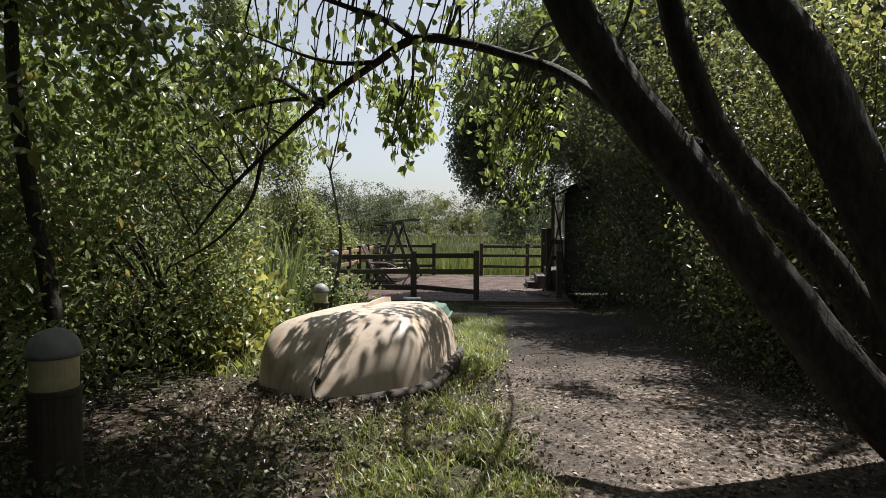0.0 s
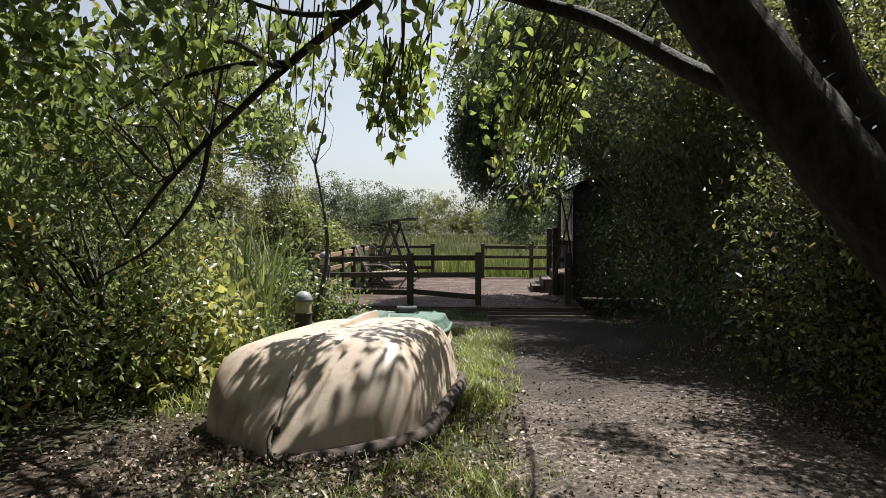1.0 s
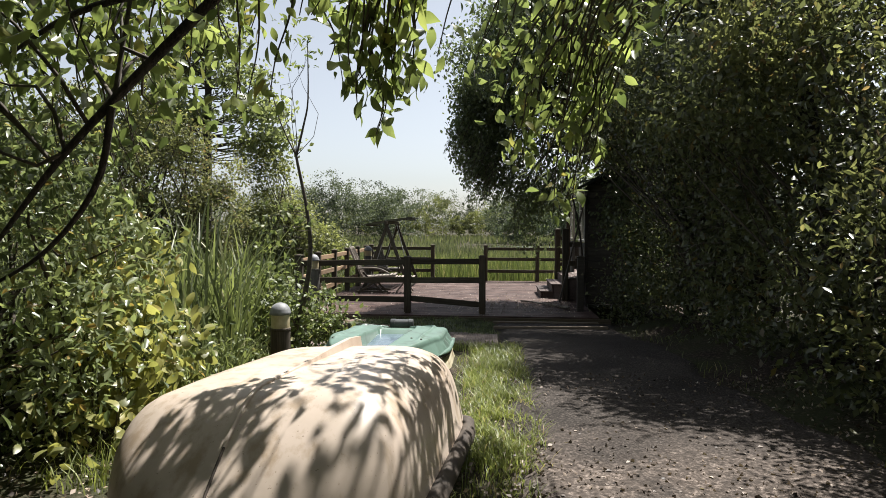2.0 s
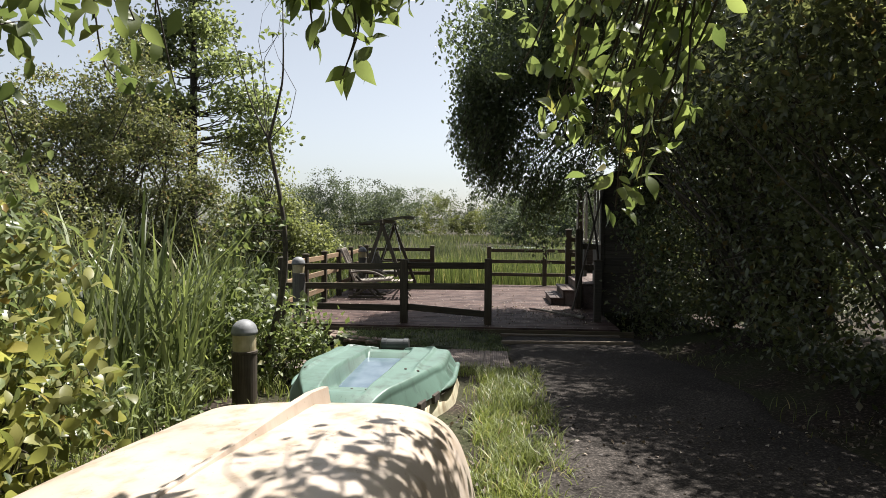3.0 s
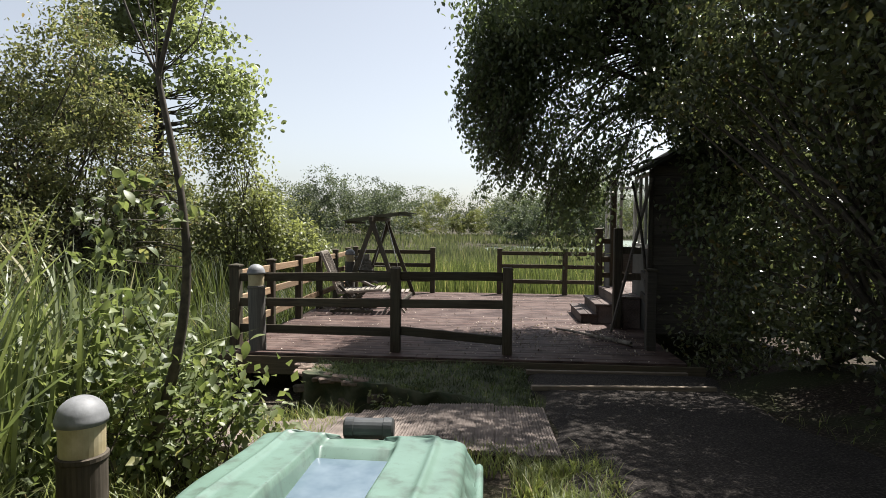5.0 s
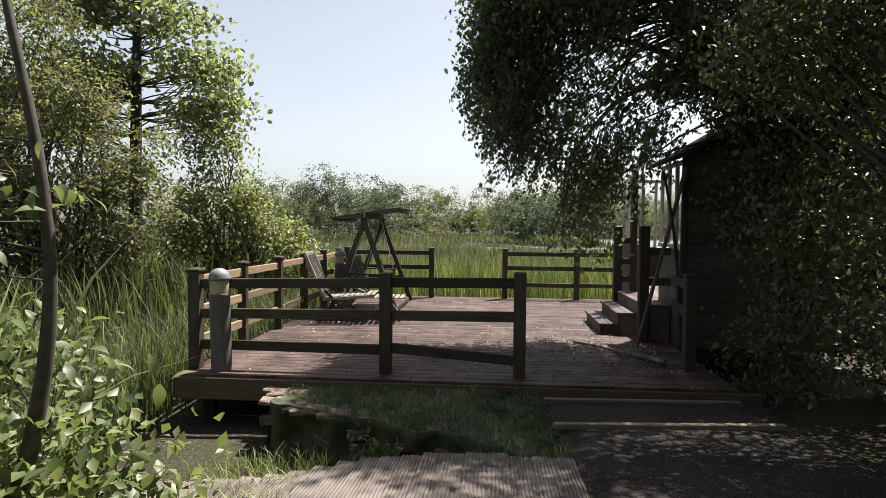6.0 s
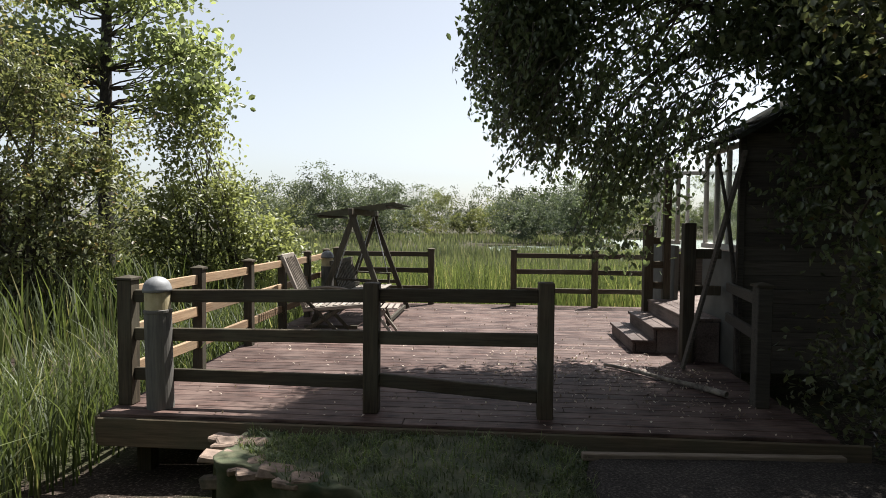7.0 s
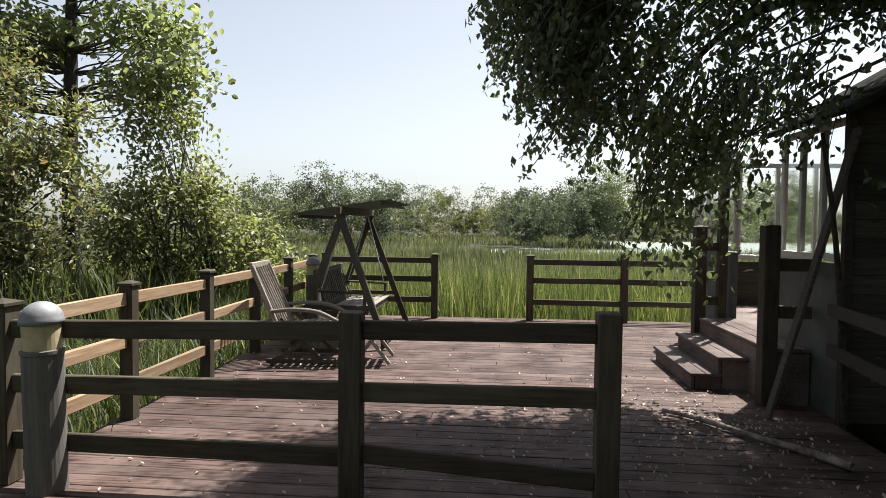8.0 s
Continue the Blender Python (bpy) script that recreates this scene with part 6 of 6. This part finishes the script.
growth("grass", "patchy sunlit grass and weeds along the path", [
    (scatter(16000, 0.4, 1.8, 3.0, 11.2, lambda x, y: verge(x, y) & tuft(x, y)), 0.15, 0.007, 0.9, 3),
    (scatter(11000, 0.72, 1.3, 7.0, 11.2, tuft), 0.15, 0.008, 0.9, 3),
    (scatter(8000, 0.35, 1.45, 3.7, 5.8, tuft), 0.12, 0.007, 0.9, 3),
    (scatter(9000, -1.2, 1.6, 2.2, 6.0, lambda x, y: lawn(x, y) & tuft(x, y)), 0.09, 0.007, 0.9, 2),
    (scatter(2400, -1.6, -0.75, 6.5, 11.5, lambda x, y: lawn(x, y) & ~bare(x, y)), 0.24, 0.008, 0.8, 3),
    (scatter(5200, -2.7, -0.95, 7.9, 10.6, lambda x, y: tuft(x, y) & ~bare(x, y)), 0.3, 0.011, 0.9, 3),
    (scatter(1500, -1.7, -0.75, 8.0, 10.6, tuft), 0.13, 0.007, 0.9, 3),
    (scatter(2400, -1.7, -0.7, 10.5, 13.2, lawn), 0.2, 0.008, 0.8, 3),
    (scatter(1500, -0.2, 1.25, 11.0, 11.55, tuft), 0.14, 0.008, 0.9, 3),
    (scatter(300, 2.9, 3.5, 3.0, 14.4, lawn), 0.14, 0.008, 0.9, 3),
], M_grass)
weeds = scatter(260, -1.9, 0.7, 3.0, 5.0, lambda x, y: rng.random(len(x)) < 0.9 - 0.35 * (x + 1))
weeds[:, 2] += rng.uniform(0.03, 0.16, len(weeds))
# The darker hedge leaf colour stands in for the deep shade here.
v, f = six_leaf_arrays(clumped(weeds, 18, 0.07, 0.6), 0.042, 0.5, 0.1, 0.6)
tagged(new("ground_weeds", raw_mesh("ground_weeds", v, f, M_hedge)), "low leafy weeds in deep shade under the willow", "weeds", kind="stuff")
on_block = scatter(17000, -1.55, 1.05, 13.0, 14.66, lambda x, y: y > block_front(x) + 0.02 + 0.35 * smooth01(-1.1, -1.6, x))
on_block[:, 2] = block_top(on_block[:, 0], on_block[:, 1]) - 0.01
in_front = scatter(3600, -1.9, 1.05, 12.5, 14.0, lambda x, y: (y < block_front(x)) & (y > block_front(x) - 0.75 * rng.random(len(x))) & tuft(x, y))
growth("moss_grass", "thin shaded grass growing over the mossy block", [(on_block[rng.random(len(on_block)) < 0.25 + 0.6 * (ripple(on_block[:, 0] * 3, on_block[:, 1] * 3, 1.0) > 0)], 0.075, 0.009, 1.2, 2), (on_block[::14], 0.13, 0.007, 1.0, 3), (in_front, 0.16, 0.009, 0.9, 3)], M_turf)

# dead leaves over the clearing and the near path, fewer on the deck
around_boat = lambda x, y: np.exp(-(((x - 0.0) / 0.95) ** 2 + ((y - 5.5) / 0.75) ** 2))
on_path = lambda x, y: smooth01(0.9, 1.5, x) * smooth01(8.0, 5.8, y)
heaped = lambda x, y: 0.5 + 0.5 * np.sin(5.1 * x + 2.2 * np.sin(3.7 * y)) * np.cos(6.3 * y + 1.9 * np.sin(4.4 * x))
lit = scatter(190000, -1.9, 3.9, 1.0, 9.5, lambda x, y: rng.random(len(x)) < (0.10 + 0.8 * around_boat(x, y) + 0.6 * on_path(x, y) + 0.35 * bare(x, y)) * (0.25 + 0.75 * heaped(x, y)))
lit[:, 2] += 0.04 + rng.uniform(0, 0.03, len(lit))
v, f = leaf_arrays(lit, 0.03, 0.7, 0.0, 0.55)
tagged(new("leaf_litter", raw_mesh("leaf_litter", v, f, M_litter)), "curled brown and grey dead leaves on the ground", "leaf litter", kind="stuff")
few = np.column_stack([rng.uniform(DECK_L, 2.6, 650), rng.uniform(DECK_F, 21.5, 650), np.full(650, 0.012)])
near = np.column_stack([rng.triangular(-0.2, 2.2, 2.75, 900), rng.normal(16.4, 0.7, 900).clip(DECK_F, 18), np.full(900, 0.012)])
v, f = leaf_arrays(np.vstack([few, near]), 0.032, 0.6, 0.0, 2.5)
tagged(new("leaf_litter", raw_mesh("leaf_litter", v, f, M_pale_litter)), "scattered pale dead leaves on the deck boards", "leaf litter", kind="stuff")

# ---- far woods ----


def far_wood(n, y0, y1, x0, x1, tall, per, size, name_label, mat=None, spread=(0.3, 0.55)):
    """A stand of broad and slim trees, each of several lobes of foliage down to the ground."""
    at = []
    for k in range(n):
        x, y = x0 + (x1 - x0) * (k + rng.uniform(0, 1)) / n, rng.uniform(y0, y1)
        h = tall * rng.choice([0.6, 0.72, 0.82, 0.9, 1.0, 1.12])
        r = h * rng.uniform(*spread)
        lobes = [(x, y, h * 0.5, r, r, h * 0.46)] + [(x + rng.uniform(-1, 1) * r, y + rng.uniform(-1, 0.3) * r, h * rng.uniform(0.1, 0.8), r * 0.45, r * 0.45, h * 0.18) for _ in range(6)]
        at.append(clumped(in_blobs(lobes, 60), per, 0.045 * h, 0.8))
    at = np.vstack(at)
    at = at[at[:, 2] > -0.5]
    v, f = leaf_arrays(at, size * 0.6, 0.6, 0.1, 0.6)
    tagged(new("far_woods", raw_mesh("far_woods", v, f, mat or M_far)), name_label, "woodland", kind="stuff")


far_wood(46, 118, 135, -60, 60, 9.2, 30, 0.6, "hazy line of trees beyond the marsh")
far_wood(26, 104, 116, -40, 30, 6.2, 30, 0.5, "yellow-green willow scrub across the marsh", M_far_sunny)
far_wood(9, 76, 92, -24, -10, 8.0, 44, 0.42, "dark bushy willows at the marsh edge", M_far_dark)
far_wood(9, 68, 80, 1.5, 11, 6.6, 46, 0.4, "rounded dark willow clump standing by the water", M_far_dark)
far_wood(7, 72, 84, 9, 15, 8.2, 36, 0.4, "taller pale willows behind the clump", M_far, (0.22, 0.35))
far_wood(26, 112, 128, 14, 80, 7.6, 28, 0.5, "tree line along the far water's edge")
far_wood(22, 40, 75, -70, -22, 6.5, 30, 0.42, "dense scrub closing the marsh's side")
far_wood(22, 24, 75, 18, 60, 6.0, 30, 0.42, "dense scrub along the water's side")

# unseen woods added behind, beside and above the walk to block sky light
back = np.vstack([in_blobs([(-5.5, 2.0, 2.4, 1.6, 3.2, 2.6), (-4.5, -3.0, 2.8, 2.4, 2.0, 2.8), (0.5, -6.0, 3.0, 3.6, 1.6, 3.0), (6.0, -2.5, 2.8, 1.8, 3.0, 3.0), (0.5, -2.0, 5.4, 5.0, 3.0, 0.8)], 850), in_blobs([(2.2, 1.8, 5.2, 2.6, 2.4, 0.5)], 200)])
v, f = leaf_arrays(clumped(back, 46, 0.3), 0.2, 0.6, 0.2, 0.4)
tagged(new("woodland", raw_mesh("woodland", v, f, M_hedge)), "unseen foliage added behind the walk to block sky light", "woodland", kind="stuff")

# Out of view; added to keep sky light off the first bollard.
shrub("thicket", "unseen dark thicket added to shade the near bollard", [(-1.0, 1.9, 1.4, 0.9, 1.0, 1.1), (-2.4, 1.6, 1.8, 1.0, 1.2, 1.5), (-1.2, 2.9, 2.8, 0.9, 0.8, 0.6), (-1.2, 2.9, 2.8, 0.9, 0.8, 0.6)],
      300, 70, 0.18, 0.075, M_hedge, [(-1.3, 1.6, 0.38), (-2.2, 1.6, 0.38)], 0.5, 0.2, 40, 0.02, guard=True)
